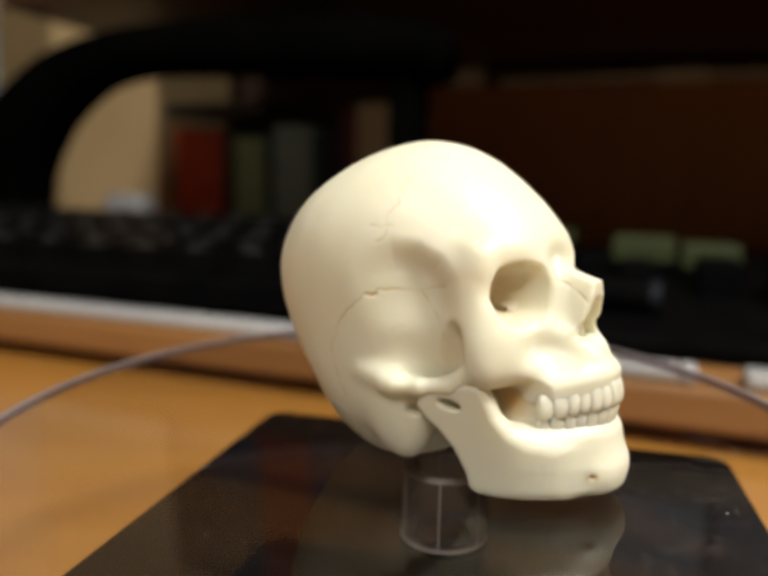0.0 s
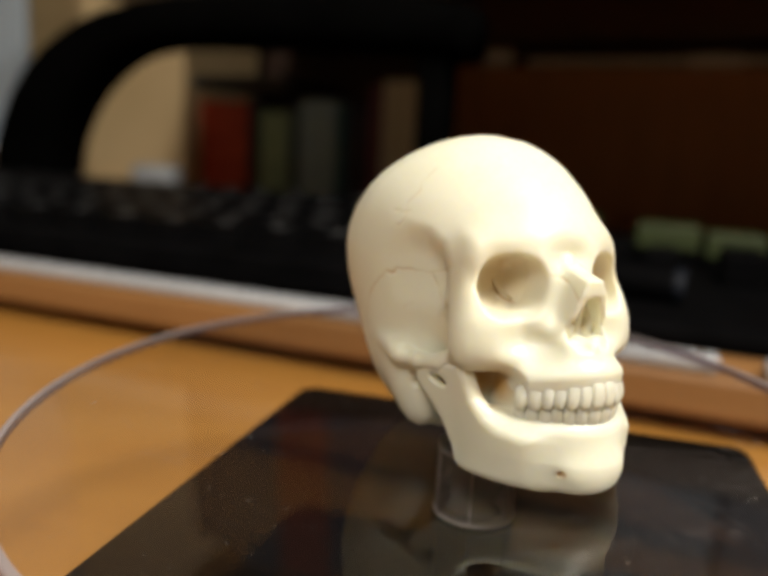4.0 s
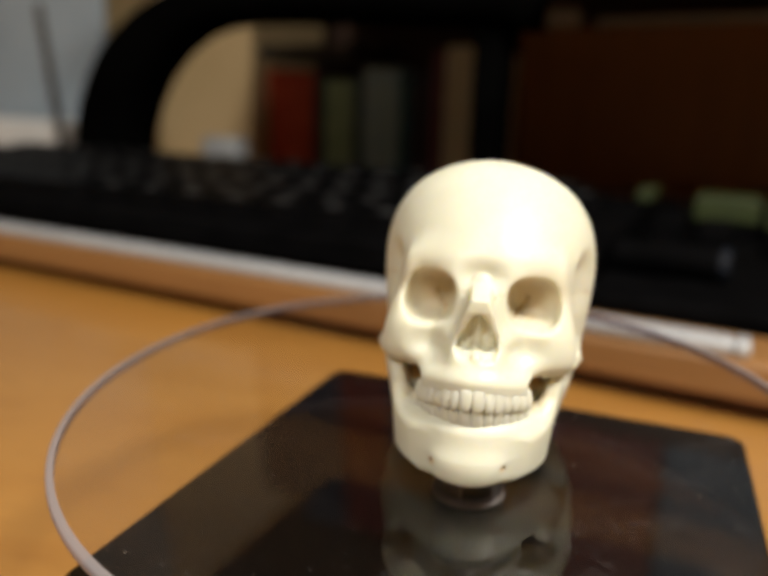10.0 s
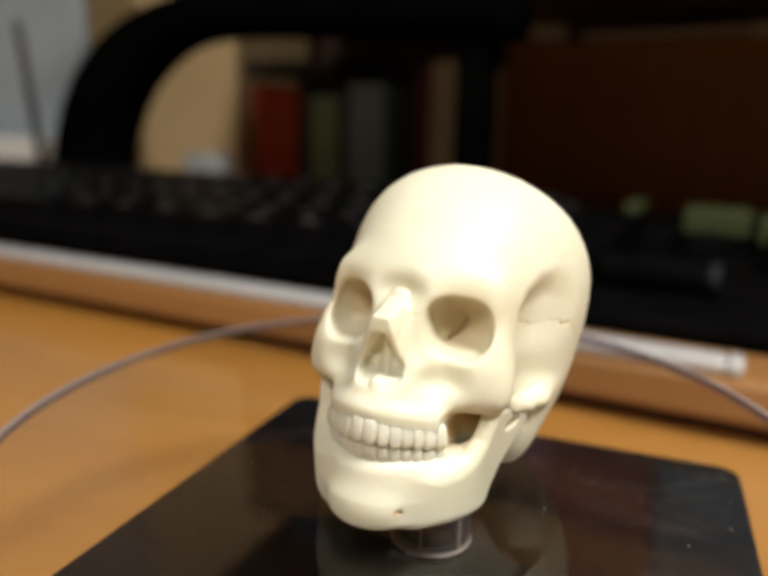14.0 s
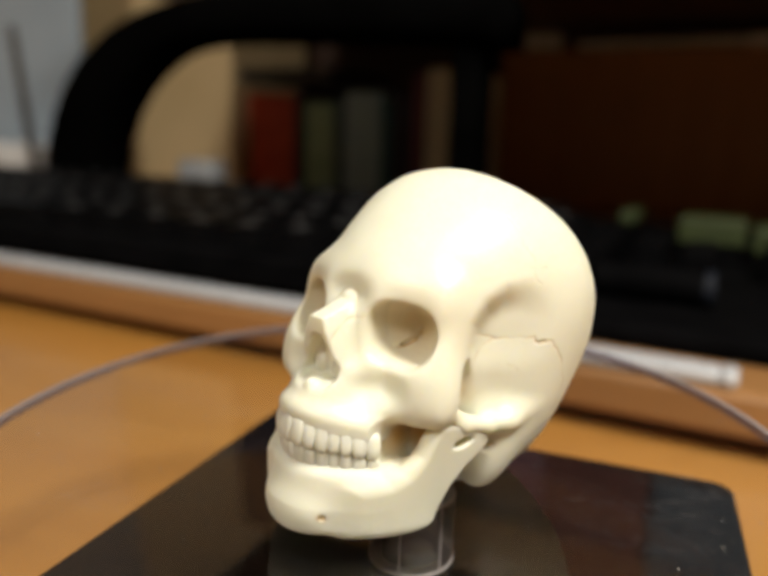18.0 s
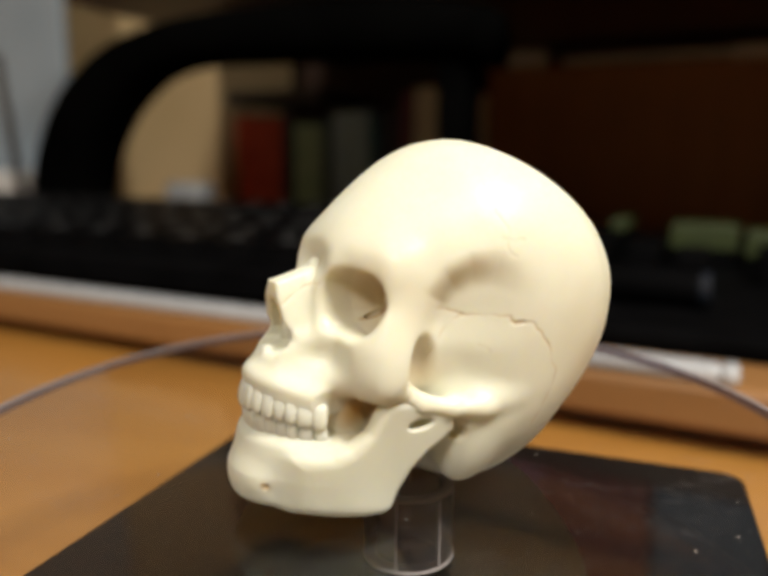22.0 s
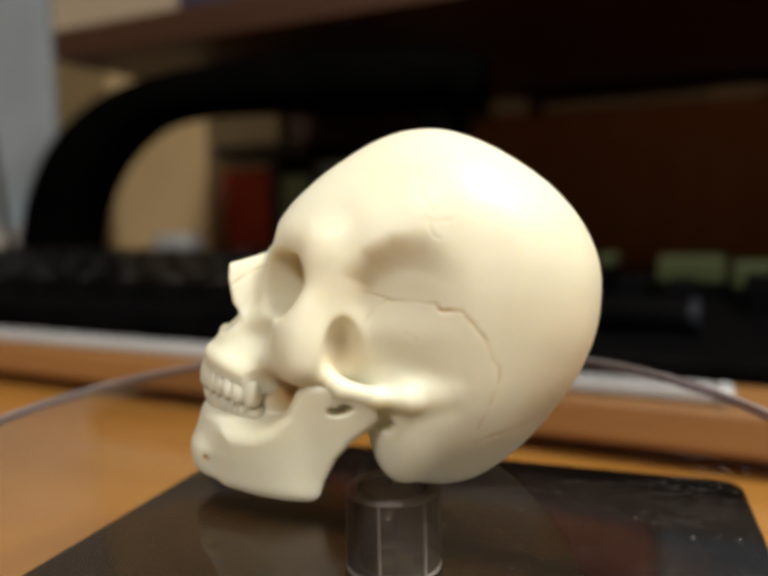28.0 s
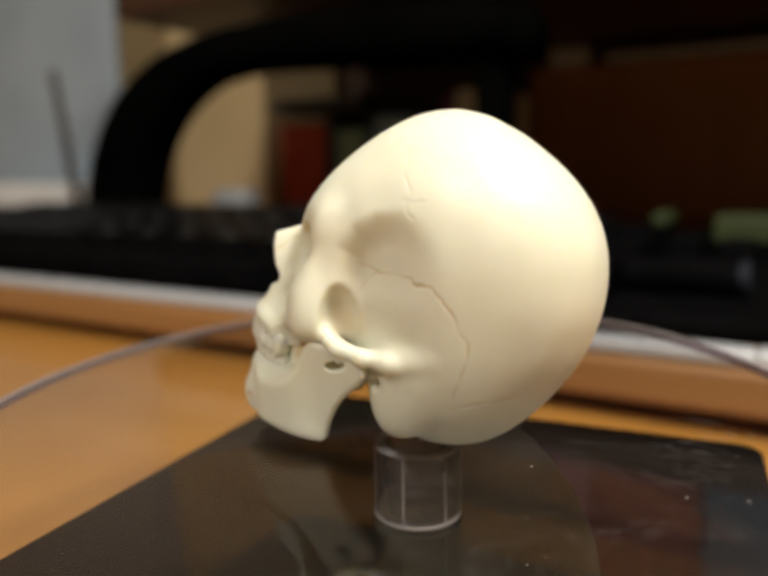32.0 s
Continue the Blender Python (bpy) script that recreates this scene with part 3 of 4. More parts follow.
    wide = 1.7 + 0.40 * drop - 0.010 * drop ** 2 - 0.18 * np.maximum(y + 24.0, 0)
    f = join(f, wedge(polygon(y, z, outline), (np.abs(x) - wide) * 0.9, 0.5), 1.5)
    f = join(f, ell(p, (0, -20.4, 58.8), (2.0, 1.8, 1.6)), 0.5)
    pear = [(-0.5, 53.9), (0.8, 53.5), (2.0, 51.6), (3.7, 48.4), (4.0, 46.8), (3.1, 45.7), (1.3, 45.7), (0.4, 46.4), (-0.5, 46.4)]
    hole = np.maximum(polygon(x, z, pear) + 0.12 * (y + 26.5), y + 25.6 + 0.4 * np.cos(x * 2.2))
    hole = cut(hole, np.maximum(np.abs(x) - 0.42, -(y + 27.0 - 0.34 * (53.0 - z))), 0.3)
    f = cut(f, hole, 0.6)                                                            # nasal opening
    f = join(f, ell(p, (1.9, -25.2, 47.4), (0.9, 1.1, 1.7)), 0.6)
    f = join(f, seg(p, (0, -26.0, 44.8), (0, -29.9, 45.7), 1.3, 0.6), 1.2)          # nasal spine
    f = join(f, seg(p, (0.8, -28.0, 45.0), (3.4, -26.8, 45.4), 0.8, 0.8), 1.2)
    f = cut(f, ell(p, (20.0, -11.2, 43.2), (4.6, 3.6, 7.2)), 0.8)                    # behind the cheek
    arch = join(seg(p, (16.8, -15.6, 41.6), (18.6, -11.6, 38.7), 2.1, 1.6), seg(p, (18.6, -11.6, 38.7), (20.4, -6.6, 37.7), 1.6, 1.5), 1.0)
    arch = join(arch, seg(p, (20.4, -6.6, 37.7), (21.8, -0.6, 37.0), 1.6, 1.0), 1.0)
    f = join(f, arch, 1.2)
    f = join(f, seg(p, (21.6, -1.6, 37.6), (21.6, 5.0, 38.6), 1.0, 0.3), 3.5)
    rng = np.random.default_rng(3)                                                   # hand-finished unevenness
    for s, k in ((0.30, 0.016), (0.9, 0.003)):
        for _ in range(10):
            a, b, c, d = rng.normal(0, s, 4)
            f = f + k * np.sin(a * x + b * y + c * z + 9 * d)
    f = cut(f, seg(p, (18.2, -4.8, 33.0), (26, -5.4, 32.8), 1.1), 1.0)               # ear
    f = cut(f, ell(p, (0, -10.0, 25.0), (12.6, 6.4, 10.0)), 1.5)                     # below the face
    f = cut(f, z - 19.0, 0.6)                                                        # flat foot
    return f


def jaw_field(p):
    p = (np.abs(p[0]), p[1], p[2])
    x, y, z = p
    s = np.clip(0.93 + 0.07 * (z - 19) / 11, 0.90, 1.03)
    u = x / s
    yc = -33.9 + 0.0705 * u ** 2
    d = np.abs(y - yc - 0.30 * np.maximum(z - 26.2, 0)) / np.sqrt(1 + (0.141 * u) ** 2)
    h = np.maximum(np.maximum(22.5 - z, z - 31.0), 0)
    f = np.sqrt(np.maximum(d - 0.4, 0) ** 2 + h ** 2) - 1.75
    f = -join(-f, -(x - 15.4), 1.5)
    f = -join(-f, -(y + 17.0), 3.0)
    f = join(f, ridge(p, -30.9, 0.078, 27.0, 31.7, 1.25, 10.2), 3.5)
    f = join(f, ell(p, (0, -33.2, 24.6), (5.4, 2.4, 2.4)), 3.0)                      # chin
    core = np.maximum((np.sqrt((x / 10.9) ** 2 + ((y + 18.5) / 11.0) ** 2) - 1) * 10.5, np.abs(z - 34.6) - 6.2)
    f = join(f, core, 1.2)
    f = join(f, ell(p, (0, -13.6, 34.5), (14.6, 4.6, 7.0)), 1.0)
    pts = [(-30, 21.2), (-21.0, 20.0), (-16.2, 19.6), (-15.0, 20.4), (-14.2, 23.2), (-12.4, 27.0), (-9.9, 30.2), (-7.4, 32.4), (-6.1, 34.2), (-6.6, 37.2),
           (-9.0, 38.6), (-13.0, 39.6), (-17.2, 40.0), (-18.6, 37.8), (-20.0, 34.6), (-22.4, 31.8), (-25, 30.4), (-30, 29.6)]
    q = polygon(y, z, pts)
    xm = 14.9 + 0.13 * (z - 20) + 0.31 * (1.6 * np.log1p(np.exp((y + 18) / 1.6)) - 3.0)
    xm = xm - 0.040 * np.maximum(-18 - y, 0) ** 2
    r = wedge(q, np.abs(x - xm) - 1.7, 1.3)
    r = cut(r, ell(p, (19.4, -12.0, 35.6), (6.0, 2.0, 0.85), 12), 0.5)
    f = join(f, r, 3.0)
    f = cut(f, ell(p, (13.2, -21.6, 37.0), (1.2, 3.4, 4.2), 0, 20), 1.0)             # pocket beside the teeth
    f = cut(f, seg(p, (7.0, -37.5, 24.6), (7.0, -31.0, 24.9), 0.36), 0.15)
    return f


def near_line(pts, line):
    """Distance from points to a broken line."""
    best = np.full(len(pts), 1e9)
    for a, b in zip(line, line[1:]):
        a, b = np.array(a), np.array(b)
        d = b - a
        h = np.clip(((pts - a) @ d) / (d @ d), 0, 1)
        best = np.minimum(best, np.linalg.norm(pts - a - h[:, None] * d, axis=1))
    return best


def wiggle(line, n, amp, seed):
    rng = np.random.default_rng(seed)
    out = np.array(smooth_path(line, n))
    return out + np.convolve(rng.normal(0, 1, n + 2), [0.3, 0.4, 0.3], "valid")[:, None] * amp


def sampled(field, ext, block=4):
    """The field on a fine grid, worked out only in the blocks near its surface."""
    x1, y0, y1, z0, z1 = ext
    big = STEP * block
    n = [int(math.ceil(v / big)) for v in (2 * x1, y1 - y0, z1 - z0)]
    lo = np.array([-0.5 * n[0] * big, y0, z0], np.float32)
    ctr = [lo[i] + (np.arange(n[i], dtype=np.float32) + 0.5) * big - 0.5 * STEP for i in range(3)]
    g = np.meshgrid(*ctr, indexing="ij")
    c = field([a.ravel() for a in g]).reshape(n)
    f = np.repeat(np.repeat(np.repeat(c, block, 0), block, 1), block, 2).astype(np.float32)
    near = np.argwhere(np.abs(c) < big * 1.7)
    off = np.stack(np.meshgrid(*[np.arange(block)] * 3, indexing="ij"), -1).reshape(-1, 3)
    for some in np.array_split(near, max(1, len(near) // 6000)):
        ids = (some[:, None] * block + off[None]).reshape(-1, 3)
        pos = lo + ids.astype(np.float32) * STEP
        f[tuple(ids.T)] = field([pos[:, 0], pos[:, 1], pos[:, 2]])
    return f, lo


def relaxed(pts, quads):
    """The points evened out against their neighbours, with no loss of size."""
    a, b = quads.ravel(), np.roll(quads, -1, 1).ravel()
    count = np.bincount(a, minlength=len(pts)) + np.bincount(b, minlength=len(pts))
    for k in (0.5, -0.52, 0.5, -0.52, 0.5, -0.52):
        mean = np.stack([np.bincount(a, pts[b, i], len(pts)) + np.bincount(b, pts[a, i], len(pts)) for i in range(3)], 1) / count[:, None]
        pts = pts + k * (mean - pts)
    return pts


def bone(name, field, ext, parent, lines=(), spots=(), label=""):
    f, lo = sampled(field, ext)
    pts, quads = surface(f, lo, STEP)
    pts = relaxed(pts, quads)
    stain_shade = np.zeros(len(pts))
    for axis, side, line, n, amp, w, depth, dark in lines:
        q = wiggle(line, n, amp, len(line) + n)
        if axis == "n":
            sel, flat, way = (pts[:, 0] * side > 0.8) & (pts[:, 1] < -19), pts[:, 1:], np.array([-side, 0, 0])
        elif axis == "x":
            sel, flat, way = pts[:, 0] * side > 11, pts[:, 1:], np.array([-side, 0, 0])
        else:
            sel, flat, way = pts[:, 1] < side, pts[:, ::2], np.array([0, 1, 0])
        near = np.where(sel & (np.abs(flat - q.mean(0)).max(1) < 24))[0]
        d = near_line(flat[near], q)
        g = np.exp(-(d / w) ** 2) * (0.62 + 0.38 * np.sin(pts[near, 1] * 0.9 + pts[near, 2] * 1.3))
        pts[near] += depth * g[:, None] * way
        stain_shade[near] = np.maximum(stain_shade[near], dark * g)
    # spots tint whole hollows: rubbed-in stain plus their shade, put into the colour
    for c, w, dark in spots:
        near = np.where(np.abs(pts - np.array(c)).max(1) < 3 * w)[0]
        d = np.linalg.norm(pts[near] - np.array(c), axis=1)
        stain_shade[near] = np.maximum(stain_shade[near], dark * np.exp(-(d / w) ** 2))
    me = mesh_from(name, (pts + np.array([SHIFT, 0, 0])) * U, quads)
    at = me.attributes.new("stain_shade", "FLOAT", "POINT")
    at.data.foreach_set("value", stain_shade.astype(np.float32))
    return part(name, me, M["resin"], parent, label)


def tooth(w, d, h):
    """A crown: a rounded, slightly tapered block, its biting edge downwards."""
    bm = bmesh.new()
    bmesh.ops.create_uvsphere(bm, u_segments=16, v_segments=10, radius=1)
    for v in bm.verts:
        x, y, z = v.co
        k = 0.55
        x, y, z = [math.copysign(abs(q) ** k, q) for q in (x, y, z)]
        taper = 1 - 0.14 * max(z, 0)
        v.co = (x * w / 2 * taper * U, y * d / 2 * (1 - 0.30 * max(-z, 0)) * U, z * h / 2 * U)
    for f in bm.faces:
        f.smooth = True
    return mesh_of("tooth", bm)


def skull():
    t = thing("skull_model", "ivory resin miniature skull standing on a clear plate", "skull model")
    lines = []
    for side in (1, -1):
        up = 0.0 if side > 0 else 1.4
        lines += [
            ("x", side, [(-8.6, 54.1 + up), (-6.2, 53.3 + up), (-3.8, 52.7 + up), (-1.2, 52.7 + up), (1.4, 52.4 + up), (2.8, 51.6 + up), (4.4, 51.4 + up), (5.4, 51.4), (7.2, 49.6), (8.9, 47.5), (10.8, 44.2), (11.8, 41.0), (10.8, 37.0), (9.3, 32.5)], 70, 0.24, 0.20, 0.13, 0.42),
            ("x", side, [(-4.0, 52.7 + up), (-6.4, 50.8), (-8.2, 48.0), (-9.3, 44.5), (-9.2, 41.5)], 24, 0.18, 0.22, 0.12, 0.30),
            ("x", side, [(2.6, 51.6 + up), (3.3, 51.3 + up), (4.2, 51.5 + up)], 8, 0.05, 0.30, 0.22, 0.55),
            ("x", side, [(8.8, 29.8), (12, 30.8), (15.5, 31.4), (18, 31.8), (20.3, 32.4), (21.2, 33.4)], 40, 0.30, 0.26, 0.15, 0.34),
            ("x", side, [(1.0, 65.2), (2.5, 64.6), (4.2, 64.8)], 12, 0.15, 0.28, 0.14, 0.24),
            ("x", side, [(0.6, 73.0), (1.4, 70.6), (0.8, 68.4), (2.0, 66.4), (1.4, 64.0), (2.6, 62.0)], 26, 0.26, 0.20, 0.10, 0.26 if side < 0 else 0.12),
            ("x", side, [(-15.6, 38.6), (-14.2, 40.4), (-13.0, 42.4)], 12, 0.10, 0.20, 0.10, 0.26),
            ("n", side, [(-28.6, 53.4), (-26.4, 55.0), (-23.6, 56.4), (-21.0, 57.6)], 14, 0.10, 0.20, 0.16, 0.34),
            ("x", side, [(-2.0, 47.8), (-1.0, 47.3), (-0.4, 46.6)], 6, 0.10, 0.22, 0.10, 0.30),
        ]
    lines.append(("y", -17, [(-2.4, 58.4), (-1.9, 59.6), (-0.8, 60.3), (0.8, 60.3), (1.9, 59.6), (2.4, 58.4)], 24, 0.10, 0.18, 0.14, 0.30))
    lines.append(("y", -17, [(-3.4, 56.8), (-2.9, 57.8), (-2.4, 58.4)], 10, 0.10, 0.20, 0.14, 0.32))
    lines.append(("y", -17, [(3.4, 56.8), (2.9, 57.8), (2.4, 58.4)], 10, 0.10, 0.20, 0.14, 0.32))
    # slit, orbits and recesses: stain colour that also paints shade and warm bounce
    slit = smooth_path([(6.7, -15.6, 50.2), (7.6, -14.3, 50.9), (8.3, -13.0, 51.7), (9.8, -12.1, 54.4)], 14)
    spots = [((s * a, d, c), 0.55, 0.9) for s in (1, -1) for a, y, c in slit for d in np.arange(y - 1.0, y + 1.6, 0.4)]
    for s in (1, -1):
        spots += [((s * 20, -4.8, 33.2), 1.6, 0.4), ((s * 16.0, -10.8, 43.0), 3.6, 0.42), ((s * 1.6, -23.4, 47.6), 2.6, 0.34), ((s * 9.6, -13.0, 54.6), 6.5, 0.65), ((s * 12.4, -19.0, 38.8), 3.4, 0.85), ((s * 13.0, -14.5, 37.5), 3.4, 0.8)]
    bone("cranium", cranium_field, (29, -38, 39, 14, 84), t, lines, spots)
    # chin holes and mouth pockets: brown stain deepened to paint their darkness
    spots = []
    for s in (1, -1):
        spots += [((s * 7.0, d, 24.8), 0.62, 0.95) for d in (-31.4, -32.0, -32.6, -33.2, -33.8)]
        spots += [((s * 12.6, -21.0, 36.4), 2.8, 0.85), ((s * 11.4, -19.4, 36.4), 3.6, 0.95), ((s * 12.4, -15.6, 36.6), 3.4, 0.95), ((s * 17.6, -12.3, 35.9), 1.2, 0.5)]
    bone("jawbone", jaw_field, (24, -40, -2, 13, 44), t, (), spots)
    widths = [2.5, 2.1, 2.25, 2.1, 2.1, 2.7, 2.5]
    for row, z0, h, k, y0, d, lead in (("upper", 38.3, 4.9, 0.0755, -33.3, 2.5, 0.90), ("lower", 34.1, 4.8, 0.0785, -32.75, 2.3, 0.88)):
        for side in (1, -1):
            s = 0.0
            for i, w in enumerate(widths):
                w = w * lead
                s += w / 2
                x = s
                for _ in range(8):
                    u = 2 * k * x
                    arc = 0.5 * x * math.sqrt(1 + u * u) + math.asinh(u) / (4 * k)
                    x -= (arc - s) / math.sqrt(1 + u * u)
                s += w / 2
                y = y0 + k * x * x
                rz = math.degrees(math.atan(2 * k * x)) * side
                hh = h * (1.0 if i in (0, 2) else 0.93)
                me = tooth(w * 1.2, d * (1 + 0.22 * (i > 3)), hh)
                tip = (180 - 7 if row == "upper" else 8) + random.uniform(-3, 3)
                m = pose((side * x + SHIFT) * U, y * U, (z0 - 0.020 * x * x + random.uniform(-0.12, 0.12)) * U, tip, 0, rz + random.uniform(-4, 4))
                part("tooth", me, M["resin"], t, m=m)
    return t


skull_thing = skull()

# ---------------------------------------------------------------- things on the hutch
M["legend"] = simple("grey_print", (0.05, 0.052, 0.056), (0.08, 0.082, 0.086), 60, 0.5)
M["dark_wood"] = simple("dark_stained_wood", (0.03, 0.025, 0.02), (0.05, 0.04, 0.03), 60, 0.5, stretch=(6, 6, 1))
M["strip"] = simple("strip_plastic", (0.40, 0.42, 0.46), (0.46, 0.48, 0.52), 30, 0.3)
M["ring"] = simple("dark_blue_ring", (0.006, 0.008, 0.012), (0.010, 0.012, 0.018), 80, 0.5, spec=0.1)
M["dull"] = simple("dull_metal", (0.035, 0.036, 0.038), (0.05, 0.05, 0.053), 80, 0.5, metal=0.3)


def edge_strip():
    t = thing("edge_strip", "pale grey plastic strip along the board edge before the keyboard", "strip", HUTCH)
    part("strip_body", box(-0.60, -0.004, -0.0122, -0.0035, BOARD_Z, BOARD_Z + 0.0037, 0.0014, 3), M["strip"], t)
    part("end_cap", box(-0.0042, 0.0, -0.0124, -0.0033, BOARD_Z, BOARD_Z + 0.0039, 0.0014, 3), M["strip"], t, "rounded end cap")


edge_strip()


def keyboard():
    t = thing("keyboard", "black computer keyboard propped up on its feet", "keyboard", HUTCH @ pose(-0.048, 0.005, BOARD_Z, 3.6))
    W, D = 0.44, 0.135
    part("case", box(-W, 0, 0, D, 0.0012, 0.013, 0.003), M["black"], t)
    # added black wedge, blocks the lit board showing beneath the keyboard's end
    rail = box(-0.010, -0.0008, 0.022, D - 0.014, 0, 0.0030)
    for v in rail.verts:
        if v.co.z < 0.001:
            v.co.z = 0.0003 - 0.0629 * v.co.y
    part("added_gap_wedge", rail, M["black"], t)
    part("wrist_edge", box(-W, 0, -0.001, 0.012, 0.001, 0.009, 0.003), M["black"], t)
    for x in (-W + 0.04, -0.04):
        part("foot", box(x - 0.015, x + 0.015, D - 0.012, D - 0.004, -0.0070, 0.004, 0.001), M["black"], t)
    bm = bmesh.new()
    a = 0.0084
    lo = [bm.verts.new((sx * a, sy * a, 0)) for sx, sy in ((-1, -1), (1, -1), (1, 1), (-1, 1))]
    hi = [bm.verts.new((sx * a * 0.80, sy * a * 0.80 + 0.0008, 0.0075)) for sx, sy in ((-1, -1), (1, -1), (1, 1), (-1, 1))]
    mid = [bm.verts.new((sx * a * 0.87, sy * a * 0.87 + 0.0007, 0.0070)) for sx, sy in ((-1, -1), (1, -1), (1, 1), (-1, 1))]
    for p, q in ((lo, mid), (mid, hi)):
        for i in range(4):
            bm.faces.new((p[i], p[(i + 1) % 4], q[(i + 1) % 4], q[i]))
    bm.faces.new(hi)
    key = mesh_of("key", bm)
    key.materials.append(M["key"])
    legend = box(-0.0035, 0.0012, 0.0005, 0.0042, 0.0074, 0.0077)
    legend = mesh_of("legend", legend)
    legend.materials.append(M["legend"])
    for row in range(6):
        y = 0.022 + row * 0.019 + (0.004 if row == 5 else 0)
        x = -W + 0.02 + (0.005 * row % 0.01)
        while x < -0.018:
            w = 1.0
            if row == 0 and -0.33 < x < -0.22:
                w = 5.6
            elif row == 0:
                w = 1.25
            o = part("key", key, None, t)
            o.matrix_basis = Matrix.Translation((x + (w - 1) * 0.0095, y, 0.012)) @ Matrix.Diagonal((1 + (w - 1) * 1.1, 1, 1, 1))
            if w < 5:
                part("legend", legend, None, o)
            x += 0.019 * w
    return t


keyboard()


def stand():
    t = thing("monitor_stand", "black plastic stand with a broad arched leg", "stand", HUTCH @ pose(0, 0.17, 0))
    outer = [(-0.457, BOARD_Z), (-0.454, 0.02), (-0.443, 0.055), (-0.419, 0.088), (-0.380, 0.113), (-0.33, 0.126), (-0.26, 0.129), (-0.17, 0.126), (-0.118, 0.117)]
    inner = [(-0.398, BOARD_Z), (-0.396, 0.02), (-0.388, 0.045), (-0.370, 0.071), (-0.343, 0.0905), (-0.312, 0.0985), (-0.26, 0.0985), (-0.17, 0.095), (-0.118, 0.091)]
    n = 48
    o, i = smooth_path(outer, n), smooth_path(inner, n)
    bm = bmesh.new()
    rings = []
    for (ox, oz), (ix, iz) in zip(o, i):
        cx, cz, hx, hz = (ox + ix) / 2, (oz + iz) / 2, (ox - ix) / 2, (oz - iz) / 2
        ring = []
        for k in range(16):
            a = 2 * math.pi * k / 16
            c, s = math.cos(a), math.sin(a)
            c, s = math.copysign(abs(c) ** 0.7, c), math.copysign(abs(s) ** 0.7, s)
            ring.append(bm.verts.new((cx + hx * c, 0.022 * s, cz + hz * c)))
        rings.append(ring)
    for a, b in zip(rings, rings[1:]):
        for k in range(16):
            bm.faces.new((a[k], a[(k + 1) % 16], b[(k + 1) % 16], b[k]))
    bm.faces.new(rings[0][::-1])
    bm.faces.new(rings[-1])
    bmesh.ops.recalc_face_normals(bm, faces=bm.faces)
    part("arched_leg", bm, M["matt_black"], t, smooth=True)
    part("rear_leg", box(-0.146, -0.130, -0.012, 0.012, BOARD_Z, 0.11, 0.003), M["matt_black"], t)
    return t


stand()


def book(p, q, w, d, h, material, lean=0.0, label=""):
    t = thing("book", label, "book", HUTCH @ pose(p + w / 2, q, BOARD_Z, 0, lean, 0), group="books in the hutch")
    c = 0.0018
    part("spine", box(-w / 2, w / 2, 0, c * 1.4, 0, h, 0.0012), material, t)
    for s in (-1, 1):
        x = s * (w / 2 - c / 2)
        part("cover", box(x - c / 2, x + c / 2, c * 1.4, d, 0, h), material, t)
    part("pages", box(-w / 2 + c, w / 2 - c, c * 1.4, d - 0.004, 0.003, h - 0.003), M["paper"], t, "cream page block")
    return t


def cloth(name, a, b):
    return simple(name, a, b, 50, 0.55, bumps=0.1, bdist=0.0003)


M["paper"] = simple("page_paper", (0.62, 0.56, 0.44), (0.70, 0.64, 0.50), 80, 0.8, stretch=(8, 1, 1))
BOOKS = [
    ("red", (0.28, 0.030, 0.012), (0.36, 0.05, 0.02), 0.052, 0.084, "thick dark red book standing in the hutch"),
    ("dark", (0.014, 0.016, 0.03), (0.02, 0.022, 0.035), 0.012, 0.088, "thin near-black book standing in the hutch"),
    ("sage", (0.20, 0.33, 0.23), (0.26, 0.39, 0.29), 0.030, 0.076, "sage green book standing in the hutch"),
    ("navy", (0.02, 0.045, 0.085), (0.03, 0.06, 0.11), 0.010, 0.080, "thin navy book standing in the hutch"),
    ("pale", (0.22, 0.34, 0.52), (0.27, 0.39, 0.56), 0.036, 0.086, "pale blue-grey book standing in the hutch"),
    ("teal", (0.02, 0.085, 0.13), (0.03, 0.11, 0.16), 0.010, 0.080, "thin teal book standing in the hutch"),
    ("night", (0.010, 0.010, 0.024), (0.014, 0.014, 0.03), 0.020, 0.084, "dark navy book standing in the hutch"),
    ("plum", (0.10, 0.035, 0.055), (0.13, 0.05, 0.07), 0.012, 0.100, "plum-coloured book standing in the hutch"),
    ("kraft", (0.48, 0.41, 0.32), (0.54, 0.46, 0.36), 0.036, 0.103, "kraft brown box file standing in the hutch"),
]
x = -0.431
for nm, a, b, w, h, lab in BOOKS:
    book(x, 0.36, w - 0.001, 0.085, h - BOARD_Z, cloth("cover_" + nm, tuple(min(1.9 * v, 0.85) for v in a), tuple(min(1.9 * v, 0.85) for v in b)), 0, lab)
    x += w


UPPER = [
    (-0.338, 0.040, 0.150, "night"), (-0.297, 0.036, 0.165, "dark"), (-0.260, 0.040, 0.160, "red"), (-0.219, 0.048, 0.150, "night"), (-0.170, 0.038, 0.165, "dark"),
    (-0.131, 0.034, 0.150, "plum"), (-0.096, 0.060, 0.145, "red"), (-0.034, 0.060, 0.130, "pale"), (0.028, 0.05, 0.15, "night"), (0.080, 0.05, 0.16, "dark"),
]
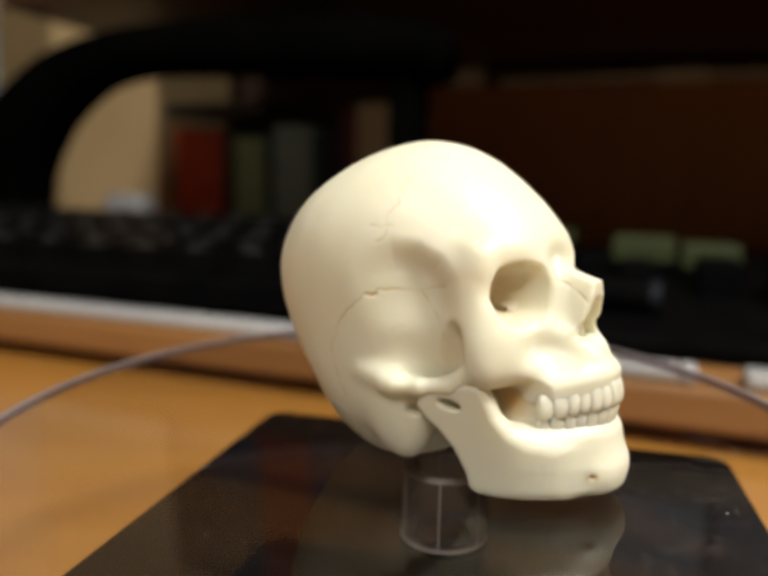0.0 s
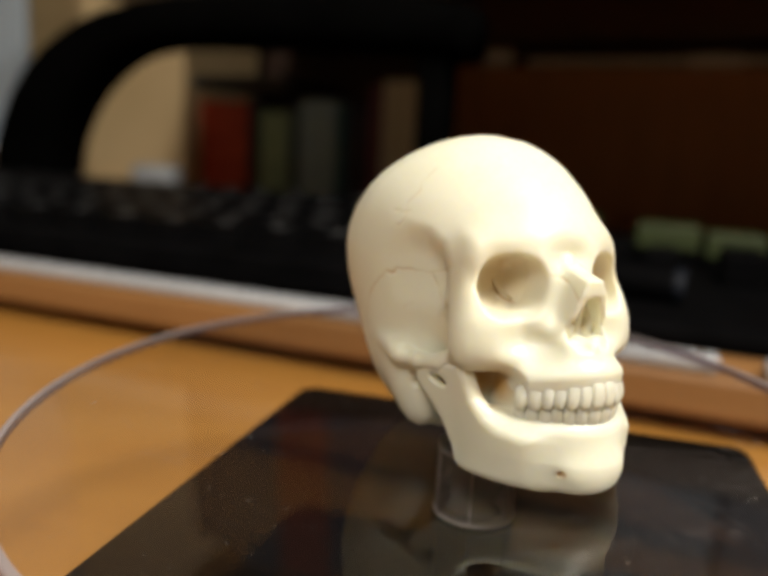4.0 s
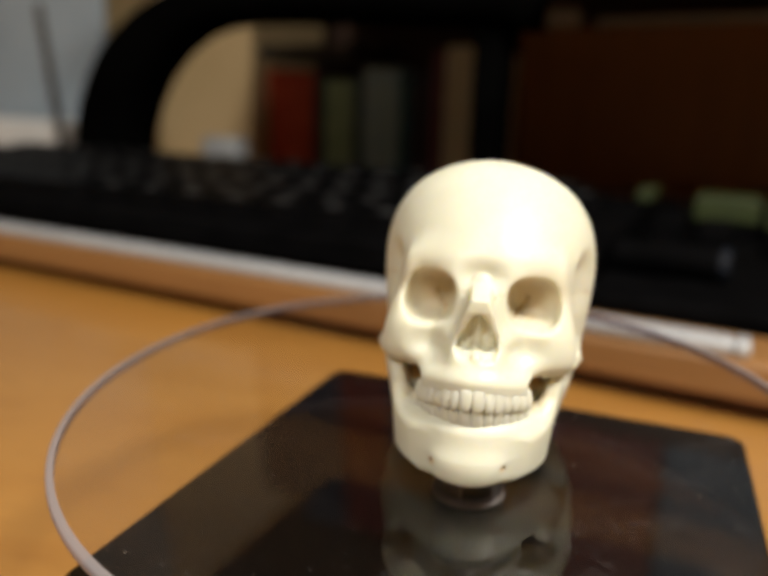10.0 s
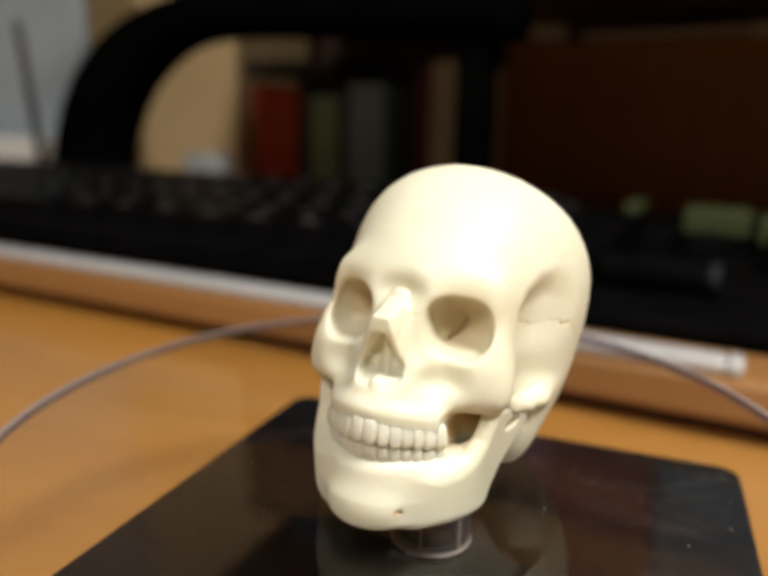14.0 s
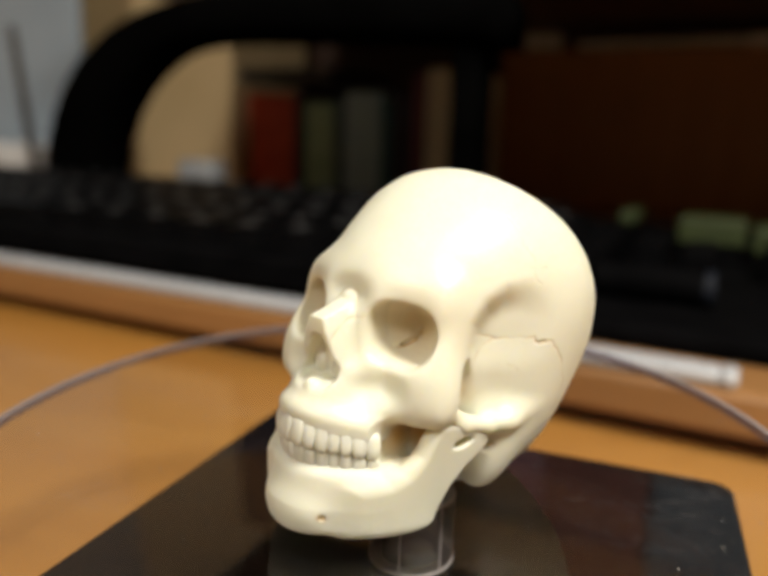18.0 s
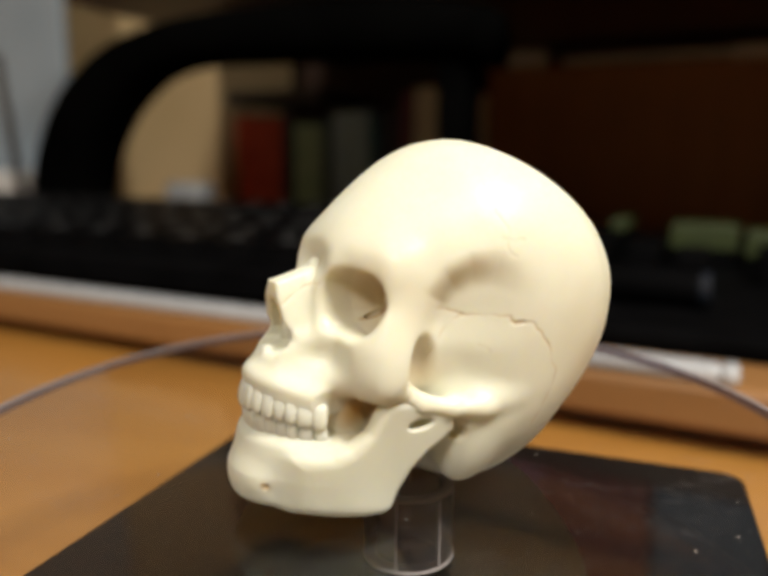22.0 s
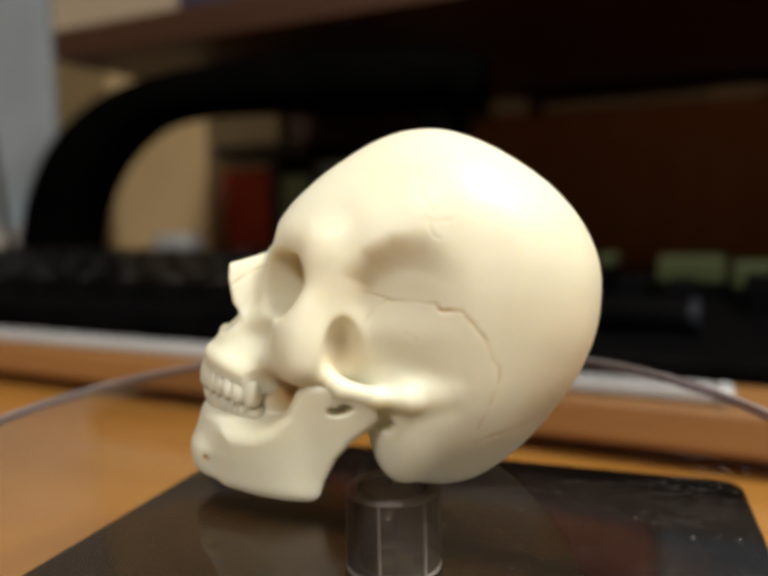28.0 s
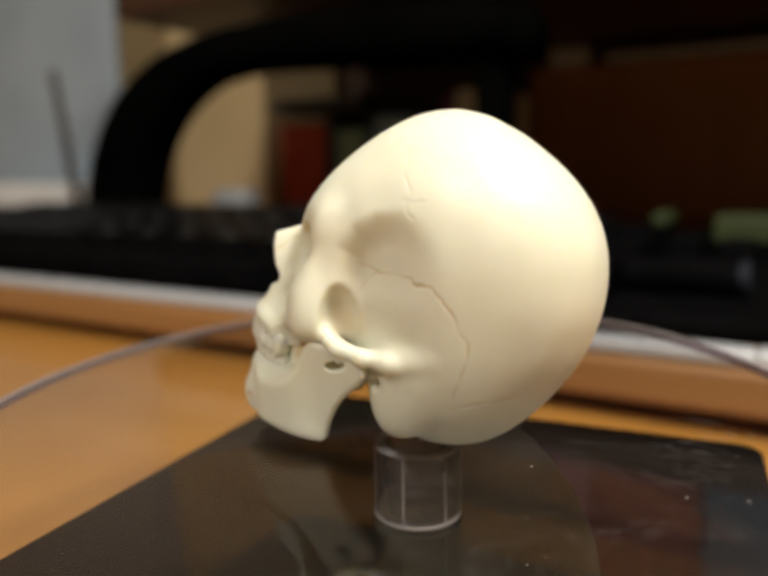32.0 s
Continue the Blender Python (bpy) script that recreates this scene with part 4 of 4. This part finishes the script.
UPPER_COVERS = {n: bpy.data.materials["cover_" + n] for n in ("night", "dark", "plum")}
UPPER_COVERS["red"] = cloth("cover_oxblood", (0.12, 0.012, 0.008), (0.16, 0.022, 0.010))
UPPER_COVERS["pale"] = cloth("cover_slate", (0.06, 0.085, 0.13), (0.08, 0.11, 0.16))
for p, w, h, nm in UPPER:
    o = book(p, 0.20, w, 0.12, h, UPPER_COVERS[nm], 0, {"red": "dark red", "pale": "pale blue-grey", "plum": "plum-coloured"}.get(nm, "dark") + " book standing on the upper shelf")
    o["group"] = "books on the upper shelf"
    o.location.z += 0.162 - BOARD_Z


def items():
    ob = part("flat_case", box(-0.43, -0.33, 0.345, 0.44, 0.093, 0.104, 0.001), M["dull"], None, m=HUTCH @ pose(0, 0, 0))
    tagged(ob, "grey flat case lying on the books", "case")
    # beige box at the far end
    t = thing("cardboard_box", "plain beige cardboard box beside the books", "box", HUTCH @ pose(0, 0, 0))
    part("box_body", box(-0.72, -0.4345, 0.34, 0.46, BOARD_Z, 0.165, 0.002), M["tan"], t)
    part("lid", box(-0.722, -0.433, 0.3385, 0.4615, 0.150, 0.20, 0.002), M["tan"], t)
    # pale cabinet and the white ledge before it
    t = thing("steel_cabinet", "light grey metal cabinet side panel beyond the shelf", "cabinet", HUTCH @ pose(0, 0, 0))
    # extended up and left beyond its visible part, to brighten the desk's reflection
    part("cabinet_side", box(-1.0, -0.526, 0.25, 0.258, DESK_Z, 0.60, 0.002), M["grey"], t)
    part("cabinet_top", box(-1.003, -0.523, 0.247, 0.261, 0.60, 0.612, 0.002), M["grey"], t)
    part("base_rail", box(-1.0, -0.5245, 0.2485, 0.2595, DESK_Z, DESK_Z + 0.02, 0.001), M["dull"], t)
    ob = part("white_box", box(-0.70, -0.512, 0.19, 0.245, BOARD_Z, 0.033, 0.003), M["bright_white"], None, m=HUTCH)
    tagged(ob, "white low box beside the cabinet", "box")
    stick = lathe([(0, 0), (0.0032, 0), (0.0032, 0.125), (0.0022, 0.130), (0, 0.130)], 16)
    ob = part("stick", stick, M["dark_wood"], None, smooth=True, m=HUTCH @ pose(-0.496, 0.183, BOARD_Z, 0, -9, 0))
    tagged(ob, "slim dark stick leaning beside the cabinet", "stick")
    ob = part("white_eraser", box(-0.386, -0.352, 0.215, 0.235, BOARD_Z, 0.027, 0.004), M["white"], None, m=HUTCH)
    tagged(ob, "small white block behind the keyboard", "block")


items()


def right_side():
    t = thing("marker_pen", "short black cylinder with a dark ring at its end", "marker", HUTCH @ pose(-0.010, 0.047, 0.0049))
    rod = lathe([(0, 0), (0.0045, 0), (0.0055, 0.0008), (0.0055, 0.034), (0.005, 0.0345), (0, 0.0345)], 40)
    part("barrel", rod, M["black"], t, smooth=False, m=pose(0, 0, 0, 0, -90))
    part("end_ring", lathe([(0.0042, 0), (0.0057, 0), (0.0057, 0.003), (0.0042, 0.003), (0.0042, 0)], 40), M["ring"], t, "dark bluish ring", m=pose(0.001, 0, 0, 0, -90))
    pads = ((-0.030, -0.003, 0.150, 0.006, 0.0165), (0.000, 0.024, 0.148, 0.004, 0.0145), (-0.056, -0.049, 0.152, 0.012, 0.0175))
    for p0, p1, q, z0, z1 in pads:
        ob = part("sticky_pad", box(p0, p1, q, q + 0.03, z0, z1, 0.001), M["green"], None, m=HUTCH)
        tagged(ob, "yellow-green paper note pad", "note pad", group="green note pads")
    t = thing("black_case", "low black plastic case on the hutch board", "case", HUTCH)
    part("case_body", box(-0.0475, 0.25, 0.010, 0.30, BOARD_Z, -0.0006, 0.002), M["black"], t)
    # added black sheet, covers the lit board behind the keyboard
    part("added_black_sheet", box(-0.36, -0.0478, 0.1425, 0.30, BOARD_Z, -0.0008, 0.002), M["black"], t)
    for p0, p1, q, z, top in pads:
        part("riser", box(p0 + 0.001, p1 - 0.001, q + 0.001, q + 0.03, -0.0010, z, 0.001), M["black"], t)
    for a, b, q, z in ((-0.042, -0.030, 0.10, 0.012), (-0.024, -0.012, 0.10, 0.010), (0.004, 0.02, 0.10, 0.012), (0.03, 0.075, 0.085, 0.016)):
        part("knob", box(a, b, q, q + 0.03, -0.0010, z, 0.002), M["black"], t)
    ob = part("eraser", box(0.010, 0.030, -0.0125, -0.003, BOARD_Z, BOARD_Z + 0.0042, 0.0014), M["white"], None, m=HUTCH)
    tagged(ob, "small white eraser on the hutch board", "eraser")
    for a, b, z0, z1 in ((-0.197, -0.163, 0.126, 0.139), (-0.02, 0.02, 0.124, 0.134)):
        ob = part("label_holder", box(a, b, 0.440, 0.449, z0, z1, 0.002), M["silver"], None, m=HUTCH)
        tagged(ob, "pale metal label holder at the panel top", "label holder", group="label holders")
    ob = part("metal_strip", box(-0.15, 0.30, 0.4445, 0.4495, 0.1265, 0.132, 0.001), M["silver"], None, m=HUTCH)
    tagged(ob, "dull metal strip along the panel top", "strip")


right_side()


# ---------------------------------------------------------------- what moves
def motions():
    axis = pose(-0.00009, 0.00142, 0, 1.72, 0.92, 0)             # the turntable's axis leans a little
    walk(skull_thing, [(t, axis @ pose(0, 0, 0, 0, 0, a)) for t, a in YAW])


motions()
